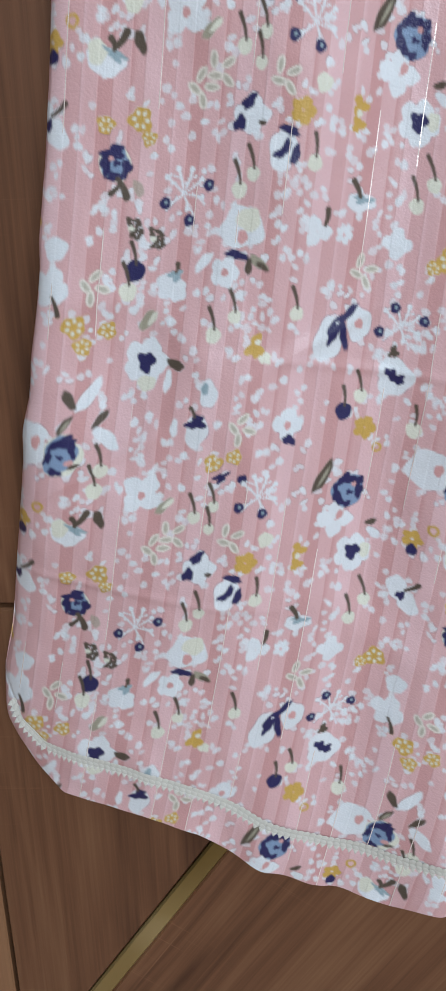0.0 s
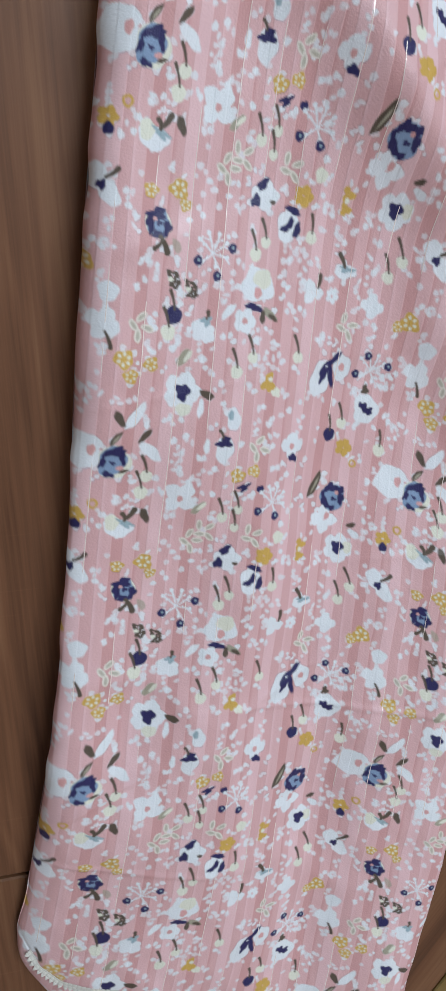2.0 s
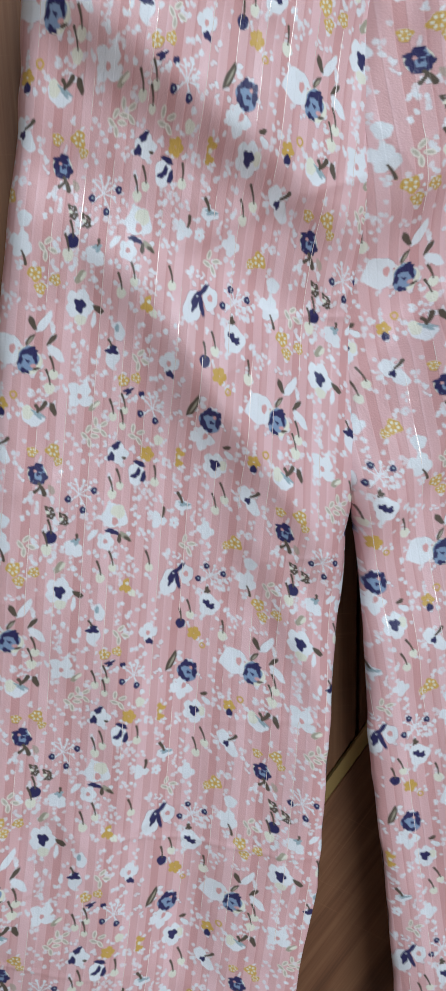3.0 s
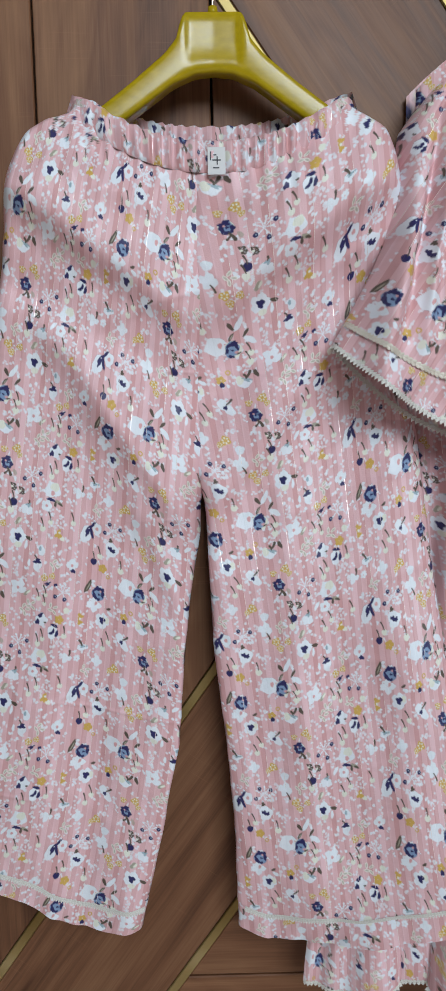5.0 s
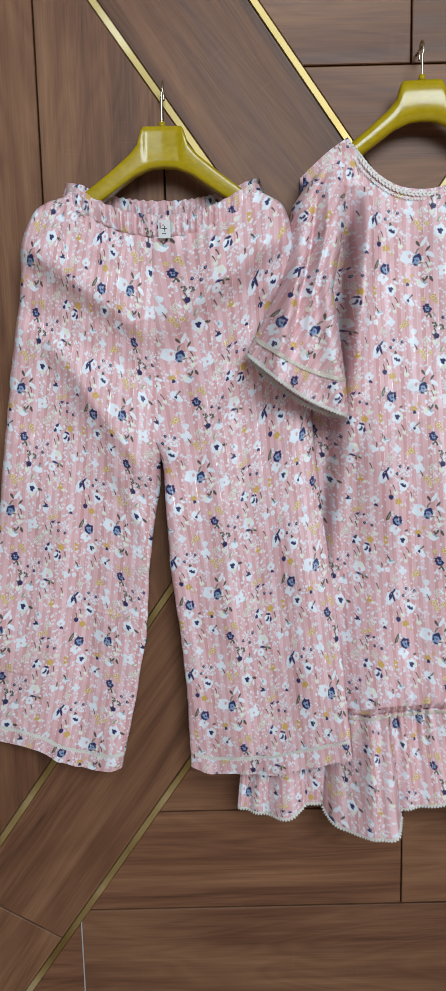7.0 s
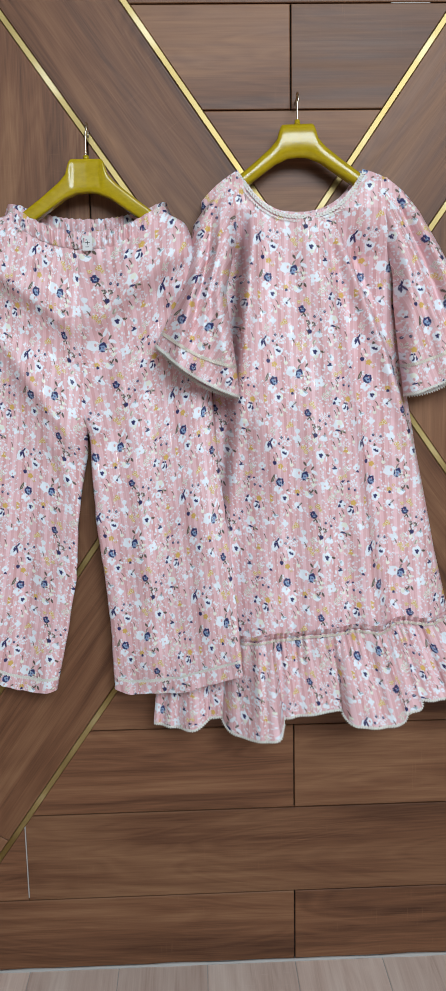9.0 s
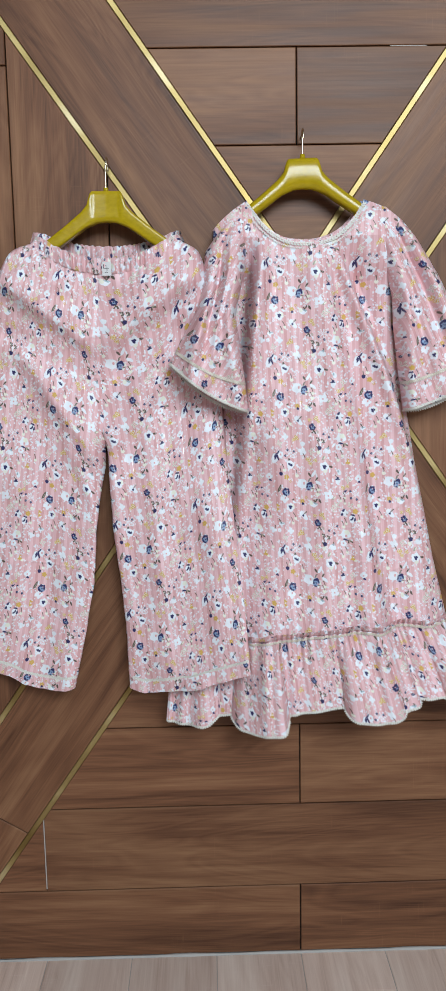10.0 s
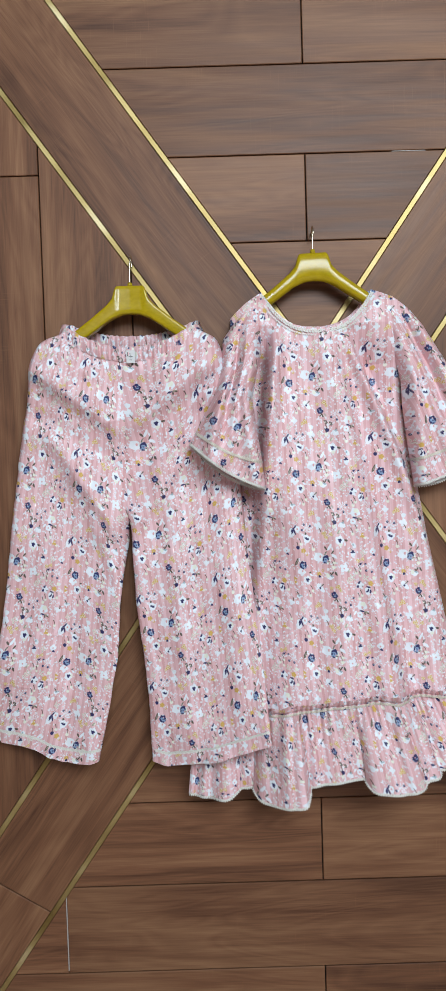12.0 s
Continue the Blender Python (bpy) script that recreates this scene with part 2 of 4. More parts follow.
def paint_tile():
    h, w = int(TILE_H * DPM), int(TILE_W * DPM)
    art = np.zeros((h, w, 4))
    rng = random.Random(4)

    def blob(cx, cy, rx, ry, rot=0.0, color=WHITE, wob=0.10, strength=1.0, ring=0.0):
        if color in (NAVY, TWIG) and not ring:
            rx, ry = rx * 1.13, ry * 1.13
        elif color in (WHITE, CREAM) and max(rx, ry) > 2.2:
            rx, ry = rx * 0.93, ry * 0.93
        reach = max(rx, ry) * 1.5 + 1
        jx = np.arange(int((cx - reach) * DPM), int((cx + reach) * DPM) + 1)
        jy = np.arange(int((cy - reach) * DPM), int((cy + reach) * DPM) + 1)
        near = np.ix_(jy % h, jx % w)
        ax, ay = np.meshgrid(jx / DPM - cx, jy / DPM - cy)
        c, s = math.cos(radians(rot)), math.sin(radians(rot))
        qx, qy = (ax * c + ay * s) / rx, (-ax * s + ay * c) / ry
        th, rad = np.arctan2(qy, qx), np.hypot(qx, qy)
        p1, p2 = rng.random() * 6, rng.random() * 6
        edge = 1 + wob * (np.sin(3 * th + p1) * 0.7 + np.sin(5 * th + p2) * 0.5)
        d = (rad - edge) * min(rx, ry)
        cov = np.clip(0.5 - d / 0.5, 0, 1) * strength
        if ring:
            cov *= np.clip(0.5 + (d + ring) / 0.5, 0, 1)
        tone = 1 + 0.06 * (rng.random() - 0.5)
        old = art[near]
        a = cov[..., None]
        rgb = old[..., :3] * (1 - a) + np.array(color) * tone * a
        out_a = old[..., 3:] * (1 - a) + a
        mixed = np.where(old[..., 3:] > 0.02, rgb, np.array(color) * tone)
        art[near] = np.concatenate([mixed, out_a], -1)

    def stem(x0, y0, x1, y1, wide=0.8, color=TWIG):
        n = max(2, int(math.hypot(x1 - x0, y1 - y0) / 1.1))
        for i in range(n + 1):
            f = i / n
            blob(x0 + (x1 - x0) * f + math.sin(f * 3.1) * 0.5, y0 + (y1 - y0) * f, wide * (0.75 + 0.4 * f), wide * (0.75 + 0.4 * f), 0, color, 0)

    def cherry(x, y, r=3.6, color=CREAM, lean=-3.0):
        blob(x, y, r, r * 1.05, 0, color, 0.06)
        stem(x + 0.2, y - r * 0.7, x + lean, y - r - 7.5, 0.75)

    def petals(x, y, r, k, spread, color=WHITE, rot=0.0, squash=1.0):
        r, spread = r * 0.86, spread * 0.95
        for i in range(k):
            a = radians(rot + 360 * i / k)
            blob(x + math.cos(a) * spread, y + math.sin(a) * spread * squash, r, r * 0.9, rot + 360 * i / k, color, 0.10)

    def sprig(x, y, rot):
        for i, (ox, oy, a) in enumerate(((0, 0, 60), (4.4, -3.6, -35), (6.8, 2.0, 25), (1.6, 5.2, 100))):
            c, s = math.cos(radians(rot)), math.sin(radians(rot))
            px, py = x + ox * c - oy * s, y + ox * s + oy * c
            blob(px, py, 3.4, 1.8, a + rot, (0.77, 0.74, 0.68), 0.05)
            blob(px, py, 2.4, 0.9, a + rot, OLIVE, 0.05, 0.7)

    def daisy(x, y, r):
        blob(x, y, r, r * 0.95, 0, MUSTARD, 0.16)
        for i in range(6):
            a = i * 1.05 + x
            blob(x + math.cos(a) * r * 0.55, y + math.sin(a) * r * 0.55, r * 0.21, r * 0.16, math.degrees(a), CREAM, 0.1)

    def coral(x, y):
        for a in (-150, -110, -70, -30, 20, 75, 130):
            ex, ey = x + 8.5 * math.cos(radians(a)), y + 8.0 * math.sin(radians(a))
            stem(x, y + 2, ex, ey, 0.62, WHITE)
            blob(ex, ey, 1.2, 1.2, 0, WHITE, 0.1)
            stem((x + ex) / 2, (y + ey) / 2, ex + 3 * math.cos(a), ey + 2.5, 0.5, WHITE)

    def eye(x, y):
        blob(x, y, 2.1, 2.2, 0, NAVY, 0.08)
        blob(x + 0.3, y - 0.3, 0.7, 0.7, 0, TEAL, 0)

    # faint filler dots first, the motifs over them
    for _ in range(430):
        x, y = rng.random() * TILE_W, rng.random() * TILE_H
        for k in range(rng.choice((1, 2, 2, 3))):
            blob(x + k * 3.2 * math.cos(x + k), y + k * 3.2 * math.sin(y + 2 * k), rng.uniform(1.0, 2.3), rng.uniform(0.9, 1.9), rng.random() * 180, WHITE, 0.1, rng.uniform(0.6, 0.9))
    # paired white and blue bloom
    blob(165.0, 186, 9.8, 10.5, -20, WHITE)
    blob(169, 181, 6.0, 5.0, 20, WHITE)
    blob(169.5, 184.5, 2.0, 3.0, 10, BLUSH)
    blob(181, 190, 8.8, 9.8, 0, CREAM)
    blob(180, 189.5, 6.6, 8.2, 20, BLUE, 0.14)
    blob(181.0, 184.2, 5.2, 2.2, -18, NAVY, 0.25)
    blob(185.0, 187.5, 1.3, 3.6, -10, NAVY, 0.25)
    blob(175.2, 190.5, 1.4, 3.0, 15, NAVY, 0.3)
    blob(178.5, 197, 2.8, 1.4, 15, NAVY, 0.25)
    blob(180.2, 190.5, 1.4, 0.8, 20, NAVY, 0.35)
    blob(184, 193, 2.0, 1.3, -10, BLUSH)
    blob(186, 194.5, 2.4, 0.8, -20, TWIG)
    blob(180.6, 177, 1.4, 4.2, 35, TWIG)
    blob(181.0, 177.2, 0.7, 2.8, 35, OLIVE)
    blob(9.3, 164.5, 2.9, 9.0, 32, WHITE)
    blob(181.5, 166.5, 1.8, 4.2, -32, TWIG)
    blob(15.0, 174.5, 1.5, 4.4, 38, TWIG)
    blob(18.4, 182.5, 3.2, 7.6, -52, WHITE)
    cherry(15.6, 15.5, 3.9)
    cherry(17.6, 6.2, 3.4)
    # heart-centred bloom
    petals(31.8, 150, 6.6, 5, 5.2)
    blob(31.8, 150, 6, 7, 0, WHITE)
    blob(33, 159, 4.5, 3.5, 0, CREAM)
    blob(31.9, 150.2, 3.3, 3.8, 0, NAVY, 0.25)
    blob(45.0, 150.4, 3.7, 1.9, 20, TWIG)
    blob(42.2, 157.5, 1.8, 5.4, 5, WHITE)
    blob(61.0, 161.5, 4.2, 6.6, -10, WHITE)
    blob(59.2, 159.5, 1.6, 2.6, 0, TEAL)
    blob(57.5, 178, 5.4, 8.0, 5, WHITE)
    blob(57, 174.0, 3.8, 2.6, -20, NAVY, 0.35)
    stem(56, 171.5, 54, 168, 0.8)
    blob(47.5, 177, 1.8, 4.4, 0, WHITE)
    sprig(74, 176, -10)
    petals(98, 173.5, 4.8, 4, 3.6)
    blob(98, 174, 1.5, 1.8, 0, BLUSH)
    blob(99.6, 180.5, 2.9, 1.9, 20, NAVY, 0.2)
    daisy(66.8, 2, 4.2)
    daisy(75.8, 188.6, 3.6)
    blob(71.1, 8.2, 3.0, 1.8, -30, NAVY, 0.4)
    blob(80.8, 8.6, 2.0, 2.0, 0, NAVY)
    coral(89, 14.5)
    eye(81.0, 21.6)
    eye(92.1, 24)
    petals(36.5, 16.5, 5.8, 4, 5.2, WHITE, 40)
    blob(36.5, 17.5, 1.6, 1.8, 0, BLUSH)
    blob(46.9, 22.3, 1.9, 4.8, 40, OLIVE)
    blob(49, 21, 1.3, 3.6, 45, CREAM)
    blob(6.0, 36, 8.4, 5.6, 8, WHITE)
    blob(2.5, 33, 4.0, 5.0, 0, CREAM)
    blob(9.6, 33.6, 4.4, 1.7, 20, TEAL, 0.4)
    stem(9, 31.5, 13.5, 25.5, 1.3)
    stem(9, 31.0, 7.5, 28.0, 1.0)
    blob(19.0, 28.4, 1.9, 4.0, -25, TWIG)
    petals(164.5, 31, 2.6, 5, 2.9, MUSTARD)
    blob(165, 36, 2.3, 2.5, 0, NAVY)
    blob(172.4, 23.4, 2.7, 2.8, 0, MUSTARD, 0.05, 1, 1.3)
    sprig(42, 43, -25)
    sprig(50, 38, -60)
    sprig(76.5, 38, -50)
    petals(67, 50.5, 5.2, 4, 3.8)
    blob(65.2, 46.0, 3.4, 1.9, -50, NAVY, 0.2)
    blob(62, 54.2, 2.3, 2.8, 30, NAVY, 0.2)
    blob(71.5, 53.5, 1.5, 0.9, 0, TWIG)
    blob(81, 62.8, 6.0, 8.6, 8, WHITE)
    blob(83.2, 55.2, 4.0, 1.6, 15, NAVY, 0.15)
    blob(86.6, 64.0, 1.7, 3.6, 10, NAVY, 0.15)
    blob(82.0, 62.0, 1.5, 3.6, 30, NAVY, 0.25)
    blob(79.5, 64.5, 2.2, 1.2, 0, NAVY, 0.2)
    petals(87.9, 47.6, 3.0, 5, 3.2, MUSTARD)
    petals(112, 42, 2.4, 3, 2.2, MUSTARD)
    petals(112, 49, 2.2, 3, 1.8, MUSTARD)
    blob(112, 45, 1.3, 1.5, 0, CREAM)
    blob(162.0, 56.5, 5.0, 7.0, -20, WHITE)
    blob(168.2, 63.2, 4.6, 6.6, -35, WHITE)
    blob(164.2, 60, 1.9, 2.0, 0, NAVY, 0.25)
    stem(166, 56.5, 171.0, 52, 1.0)
    daisy(7.3, 58.3, 3.6)
    daisy(21, 55.5, 4.8)
    daisy(25, 62, 3.2)
    # blue bud
    blob(12, 72.4, 7.0, 6.8, 0, CREAM)
    blob(12.4, 72.2, 5.6, 6.2, 0, BLUE, 0.15)
    blob(11.0, 68.0, 4.2, 2.4, -15, NAVY, 0.3)
    blob(8.3, 72.5, 2.0, 4.0, 0, NAVY, 0.3)
    blob(16.5, 74.0, 1.8, 3.4, 10, NAVY, 0.3)
    blob(12.0, 77.0, 3.0, 1.6, 0, NAVY, 0.3)
    blob(12.5, 72, 1.4, 1.1, 0, NAVY, 0.3)
    blob(10.2, 70.4, 1.1, 0.9, 0, BLUSH)
    stem(13.5, 78, 17.5, 84.5, 1.3)
    stem(14.5, 79.5, 11.0, 83.5, 1.0)
    blob(22, 81, 2.0, 3.5, -30, OLIVE, 0.1, 0.7)
    # tall blue bloom over a white one
    petals(138.3, 43.5, 6.2, 5, 4.4)
    blob(138.3, 47, 5.5, 6.0, 0, WHITE)
    blob(144, 42, 3, 4, 0, CREAM)
    blob(138.3, 43.2, 3.1, 3.5, 20, NAVY, 0.25)
    petals(127, 27, 5.4, 4, 4.8)
    blob(129, 25, 1.6, 2.4, 20, BLUSH)
    blob(147, 33, 4.2, 2.3, 30, WHITE)
    blob(145, 28, 2.6, 1.3, -25, TWIG)
    blob(131, 13, 7.6, 8.2, 0, BLUE, 0.1)
    blob(127, 17.5, 2.6, 1.6, 40, NAVY, 0.3)
    blob(132, 14, 1.6, 1.0, 10, NAVY, 0.3)
    blob(129.0, 7.6, 3.6, 2.3, -25, NAVY, 0.3)
    blob(135.0, 8.2, 2.8, 2.4, 20, NAVY, 0.3)
    blob(125.6, 14.5, 1.6, 4.2, -15, NAVY, 0.3)
    blob(131.0, 19.6, 2.4, 1.4, 10, NAVY, 0.3)
    blob(136.5, 13.5, 1.8, 3.0, 10, NAVY, 0.2)
    blob(133.5, 10, 1.2, 1.2, 0, BLUSH)
    blob(117.9, 6.6, 2.3, 7.6, 24, TWIG)
    blob(118.4, 6.6, 0.7, 5.0, 24, OLIVE)
    cherry(122.7, 166, 3.4, NAVY, -1.5)
    cherry(129.6, 158.5, 3.4)
    # ragged two-lobed bloom
    blob(111, 136, 6.8, 10.5, 8, WHITE)
    blob(124, 127.5, 6.0, 8.0, 0, WHITE)
    blob(124, 127.5, 1.9, 2.2, 0, BLUSH)
    blob(113, 132.5, 2.3, 4.6, 15, NAVY, 0.25)
    blob(118.0, 133.5, 1.5, 6.0, -14, NAVY, 0.15)
    blob(119.0, 123.5, 1.4, 5.0, 35, NAVY, 0.15)
    blob(115.5, 126.5, 2.4, 1.4, -20, NAVY, 0.2)
    petals(133.8, 172.5, 3.0, 5, 3.2, MUSTARD)
    blob(141, 181, 2.4, 2.5, 0, MUSTARD, 0.05, 1, 1.2)
    cherry(61.2, 27, 3.2)
    cherry(69.4, 21.5, 2.8)
    cherry(68.6, 32.2, 2.7, CREAM, -2)
    coral(41, 80)
    eye(33.7, 86)
    eye(51.5, 78)
    eye(44.5, 92)
    cherry(64.6, 79, 3.5)
    cherry(69.8, 72.5, 3.0)
    blob(95.5, 36.5, 3.7, 3.9, 0, CREAM)
    cherry(95.2, 66, 3.4, CREAM, -1)
    cherry(142, 75.5, 3.4)
    cherry(148, 66, 3.3, CREAM, -4)
    # curled brown sprigs
    for x, y in ((21.5, 96), (31, 99.5)):
        blob(x, y - 1.5, 3.4, 2.3, 20, TWIG, 0.25, 1, 1.9)
        blob(x + 1.5, y + 2.5, 3.2, 2.0, -20, TWIG, 0.25, 1, 1.8)
        blob(x - 1.0, y + 0.5, 1.5, 1.1, 0, CREAM)
    cherry(23.6, 113, 3.8, NAVY, -2.5)
    cherry(21.4, 121.5, 4.0)
    blob(67.5, 93.5, 10.2, 8.8, 0, WHITE, 0.12)
    blob(70, 90, 5.6, 5, 0, CREAM)
    blob(68, 97, 2.2, 2.8, 0, BLUSH)
    blob(66.4, 104.3, 4.8, 1.7, 8, NAVY, 0.15)
    blob(76.0, 106.5, 4.8, 2.0, 28, OLIVE)
    blob(78.0, 108, 2.8, 1.1, 28, TWIG)
    blob(72.0, 108.5, 1.4, 3.0, 0, TWIG)
    petals(62, 111.5, 4.4, 5, 3.2)
    blob(62, 111.5, 1.6, 1.6, 0, BLUSH)
    blob(39, 118.5, 6.6, 5.6, 10, WHITE, 0.15)
    blob(42.5, 121, 4.0, 4.0, 0, WHITE)
    blob(41, 114.0, 2.8, 2.2, 0, TEAL, 0.4)
    stem(41, 112.5, 41.5, 109.5, 0.9)
    blob(52.5, 108, 2.2, 5.6, 40, WHITE)
    petals(169.8, 121, 5.2, 4, 4.4, WHITE, 20)
    stem(171.0, 125.0, 174, 132, 0.9)
    blob(171, 106, 5.2, 5.2, 0, WHITE)
    sprig(4, 120, -10)
    cherry(60, 137.2, 3.6)
    cherry(68.4, 129, 3.1)
    cherry(95.4, 126, 3.3)
    daisy(0.6, 136.5, 4.8)
    daisy(4.6, 144.5, 3.8)
    daisy(14.2, 137.6, 3.8)
    blob(30.5, 133, 2.4, 5.0, 30, OLIVE)
    blob(33, 132, 1.4, 3.8, 30, CREAM)
    blob(79, 141, 3.6, 5.0, 0, MUSTARD, 0.35)
    blob(84, 145.5, 3.0, 2.6, 0, CREAM, 0.2)
    blob(80, 139, 1.4, 1.2, 0, CREAM)
    blob(143.5, 147.8, 8.6, 9.2, 0, WHITE, 0.12)
    blob(141.5, 146.5, 2.6, 2.0, 30, NAVY, 0.25)
    blob(145.3, 148.5, 2.6, 2.0, -20, NAVY, 0.25)
    blob(141.4, 137.0, 1.9, 2.4, 0, TWIG, 0.3)
    coral(142.5, 124)
    eye(139.2, 118.2)
    eye(152.4, 121.2)
    eye(133.7, 129.5)
    cherry(155.8, 169.5, 3.9, CREAM, -1)
    daisy(158.4, 94.5, 5.2)
    daisy(152.5, 98.5, 3.2)
    blob(117.5, 78.5, 7.0, 3.8, -5, WHITE, 0.15)
    blob(118.5, 77.0, 4.4, 1.6, 0, TEAL, 0.4)
    stem(117, 76, 113.5, 70.5, 1.1)
    sprig(120, 107, -40)
    petals(100, 92, 4.2, 3, 3.4)
    stem(103, 89, 103.5, 83, 1.0)
    petals(136, 92, 4.4, 4, 3.4)
    petals(112, 92, 2.0, 5, 2.4)
    # cloth print bleeds a little at the edges
    for _ in range(1):
        art = 0.5 * art + 0.125 * (np.roll(art, 1, 0) + np.roll(art, -1, 0) + np.roll(art, 1, 1) + np.roll(art, -1, 1))
    return art


TILE = paint_tile()


def print_at(tu, tv):
    """Colour and cover of the print at tile coordinates (repeats along, repeats down)."""
    h, w = TILE.shape[:2]
    x, y = (tu % 1.0) * w, (tv % 1.0) * h
    xi, yi = np.floor(x).astype(int), np.floor(y).astype(int)
    fx, fy = (x - xi)[:, None], (y - yi)[:, None]
    a, b = TILE[yi % h, xi % w], TILE[yi % h, (xi + 1) % w]
    c, d = TILE[(yi + 1) % h, xi % w], TILE[(yi + 1) % h, (xi + 1) % w]
    return (a * (1 - fx) + b * fx) * (1 - fy) + (c * (1 - fx) + d * fx) * fy


def cloth(name, sheets, parent, label="", material=None):
    """One mesh out of cloth sheets; each is five grids: x, y, z and the repeat's u, v."""
    co, uv, quads, base = [], [], [], 0
    for X, Y, Z, U, V in sheets:
        nv, nu = X.shape
        co.append(np.stack([X, Y, Z], -1).reshape(-1, 3))
        uv.append(np.stack([U, V], -1).reshape(-1, 2))
        i = (np.arange(nv - 1)[:, None] * nu + np.arange(nu - 1)[None, :]).ravel() + base
        quads.append(np.stack([i, i + nu, i + nu + 1, i + 1], -1))
        base += nv * nu
    co, uv, quads = np.concatenate(co), np.concatenate(uv), np.concatenate(quads).astype(np.int32)
    me = bpy.data.meshes.new(name)
    me.vertices.add(len(co))
    me.vertices.foreach_set("co", co.astype(np.float32).ravel())
    me.loops.add(quads.size)
    me.loops.foreach_set("vertex_index", quads.ravel())
    me.polygons.add(len(quads))
    me.polygons.foreach_set("loop_start", np.arange(0, quads.size, 4, dtype=np.int32))
    me.update(calc_edges=True)
    me.polygons.foreach_set("use_smooth", np.ones(len(quads), bool))
    layer = me.uv_layers.new(name="weave")
    metres = uv * np.array([0.171, 0.192])
    layer.data.foreach_set("uv", metres[quads.ravel()].astype(np.float32).ravel())
    ink = me.attributes.new("print", "FLOAT_COLOR", "POINT")
    ink.data.foreach_set("color", print_at(uv[:, 0], uv[:, 1]).astype(np.float32).ravel())
    me.materials.append(material or CLOTH)
    return attach(tagged(new(name, me), label), parent)


def lay(x, z, ox, oz, along, down):
    """Tile coordinates of the print on hanging cloth: how the repeat runs, skews and stretches over it."""
    p, q = x - ox, z - oz
    terms = (1, p, q, p * p, p * q, q * q, q ** 3, p ** 3, p * p * q, p * q * q)
    return sum(k * t for k, t in zip(along, terms)), sum(k * t for k, t in zip(down, terms))


def grid(nu, nv):
    return np.meshgrid(np.linspace(0, 1, nu), np.linspace(0, 1, nv))


def braid(name, path, width, material, parent, label, step=0.0045, teeth=0.0, lift=0.0015, backing=True):
    """A plaited ribbon along a path of points on the cloth, with pointed picot teeth below where asked."""
    bm = bmesh.new()
    pts = [Vector(p) for p in path]
    acc = [0.0]
    for a, b in zip(pts, pts[1:]):
        acc.append(acc[-1] + (b - a).length)
    n = max(2, int(acc[-1] / step))
    xs = np.linspace(0, acc[-1], n + 1)
    line = [Vector([float(np.interp(q, acc, [p[k] for p in pts])) for k in range(3)]) for q in xs]
    front = Vector((0, -1, 0))
    for i in range(n):
        a, b = line[i], line[i + 1]
        t = (b - a).normalized()
        side = front.cross(t).normalized()
        if side.z < 0:
            side = -side
        mid = (a + b) / 2 + front * lift
        if not backing:
            mid = mid + side * 0.0004 * (i % 2)
        under = [bm.verts.new(p + front * lift * 0.6 + side * k * width * 0.36) for p, k in ((a, -1), (b, -1), (b, 1), (a, 1))]
        if backing:
            bm.faces.new(under)
        for k in (-1, 1):
            c = mid + side * k * width * 0.25
            along, across = (t + side * 0.55 * k).normalized(), (side - t * 0.55 * k).normalized()
            la, lb = step * 0.62, width * 0.27
            top = bm.verts.new(c + front * (width * 0.09))
            rim = [bm.verts.new(c + along * la * math.cos(q) + across * lb * math.sin(q)) for q in (0, 1.05, 2.1, 3.14, 4.19, 5.24)]
            for j in range(6):
                bm.faces.new((rim[j], rim[(j + 1) % 6], top))
        if teeth:
            base = mid - side * width * 0.42
            o = [bm.verts.new(base - t * step * 0.52), bm.verts.new(base + t * step * 0.52), bm.verts.new(base - side * teeth)]
            up = bm.verts.new(base - side * teeth * 0.35 + front * 0.0012)
            for j in range(3):
                bm.faces.new((o[j], o[(j + 1) % 3], up))
    return part(name, bm, material, parent, label)


# ---------- room ----------
def slab(name, x0, x1, y0, y1, z0, z1, material, label, category):
    ob = part(name, box_bm(x0, x1, y0, y1, z0, z1), material, None, label, smooth=False)
    return tagged(ob, label, category, kind="structure")


wall_back = slab("wall_back", -2.6, 2.6, 0.012, 0.15, -0.12, 4.2, BACKING, "black backing behind the walnut wall panelling", "wall")
# side walls and ceiling are added out of view to limit the fill light
slab("added_wall_left", -2.72, -2.6, -4.6, 0.15, -0.12, 4.2, ROOM_GREY, "unseen grey side wall, added to bound the light", "wall")
slab("added_wall_right", 2.6, 2.72, -4.6, 0.15, -0.12, 4.2, ROOM_GREY, "unseen grey side wall, added to bound the light", "wall")
slab("ceiling", -2.72, 2.72, -4.6, 0.15, 4.2, 4.32, ROOM_GREY, "unseen grey ceiling, added to bound the light", "ceiling")
# added wall behind the camera; its opening is fitted round the key light
bm = bmesh.new()
for x0, x1, z0, z1 in ((-2.6, -0.6, -0.12, 4.2), (2.1, 2.6, -0.12, 4.2), (-0.6, 2.1, -0.12, 1.55), (-0.6, 2.1, 4.05, 4.2)):
    piece = box_bm(x0, x1, -4.6, -4.48, z0, z1)
    me = bpy.data.meshes.new("tmp")
    piece.to_mesh(me)
    piece.free()
    bm.from_mesh(me)
    bpy.data.meshes.remove(me)
tagged(part("added_wall_front", bm, ROOM_GREY, None, "unseen grey wall, added with an opening for the key light", smooth=False), category="wall", kind="structure")
floor = slab("floor", -2.6, 2.6, -4.6, 0.012, -0.12, -0.0015, SEALANT, "pale wood laminate plank floor meeting the wall", "floor")


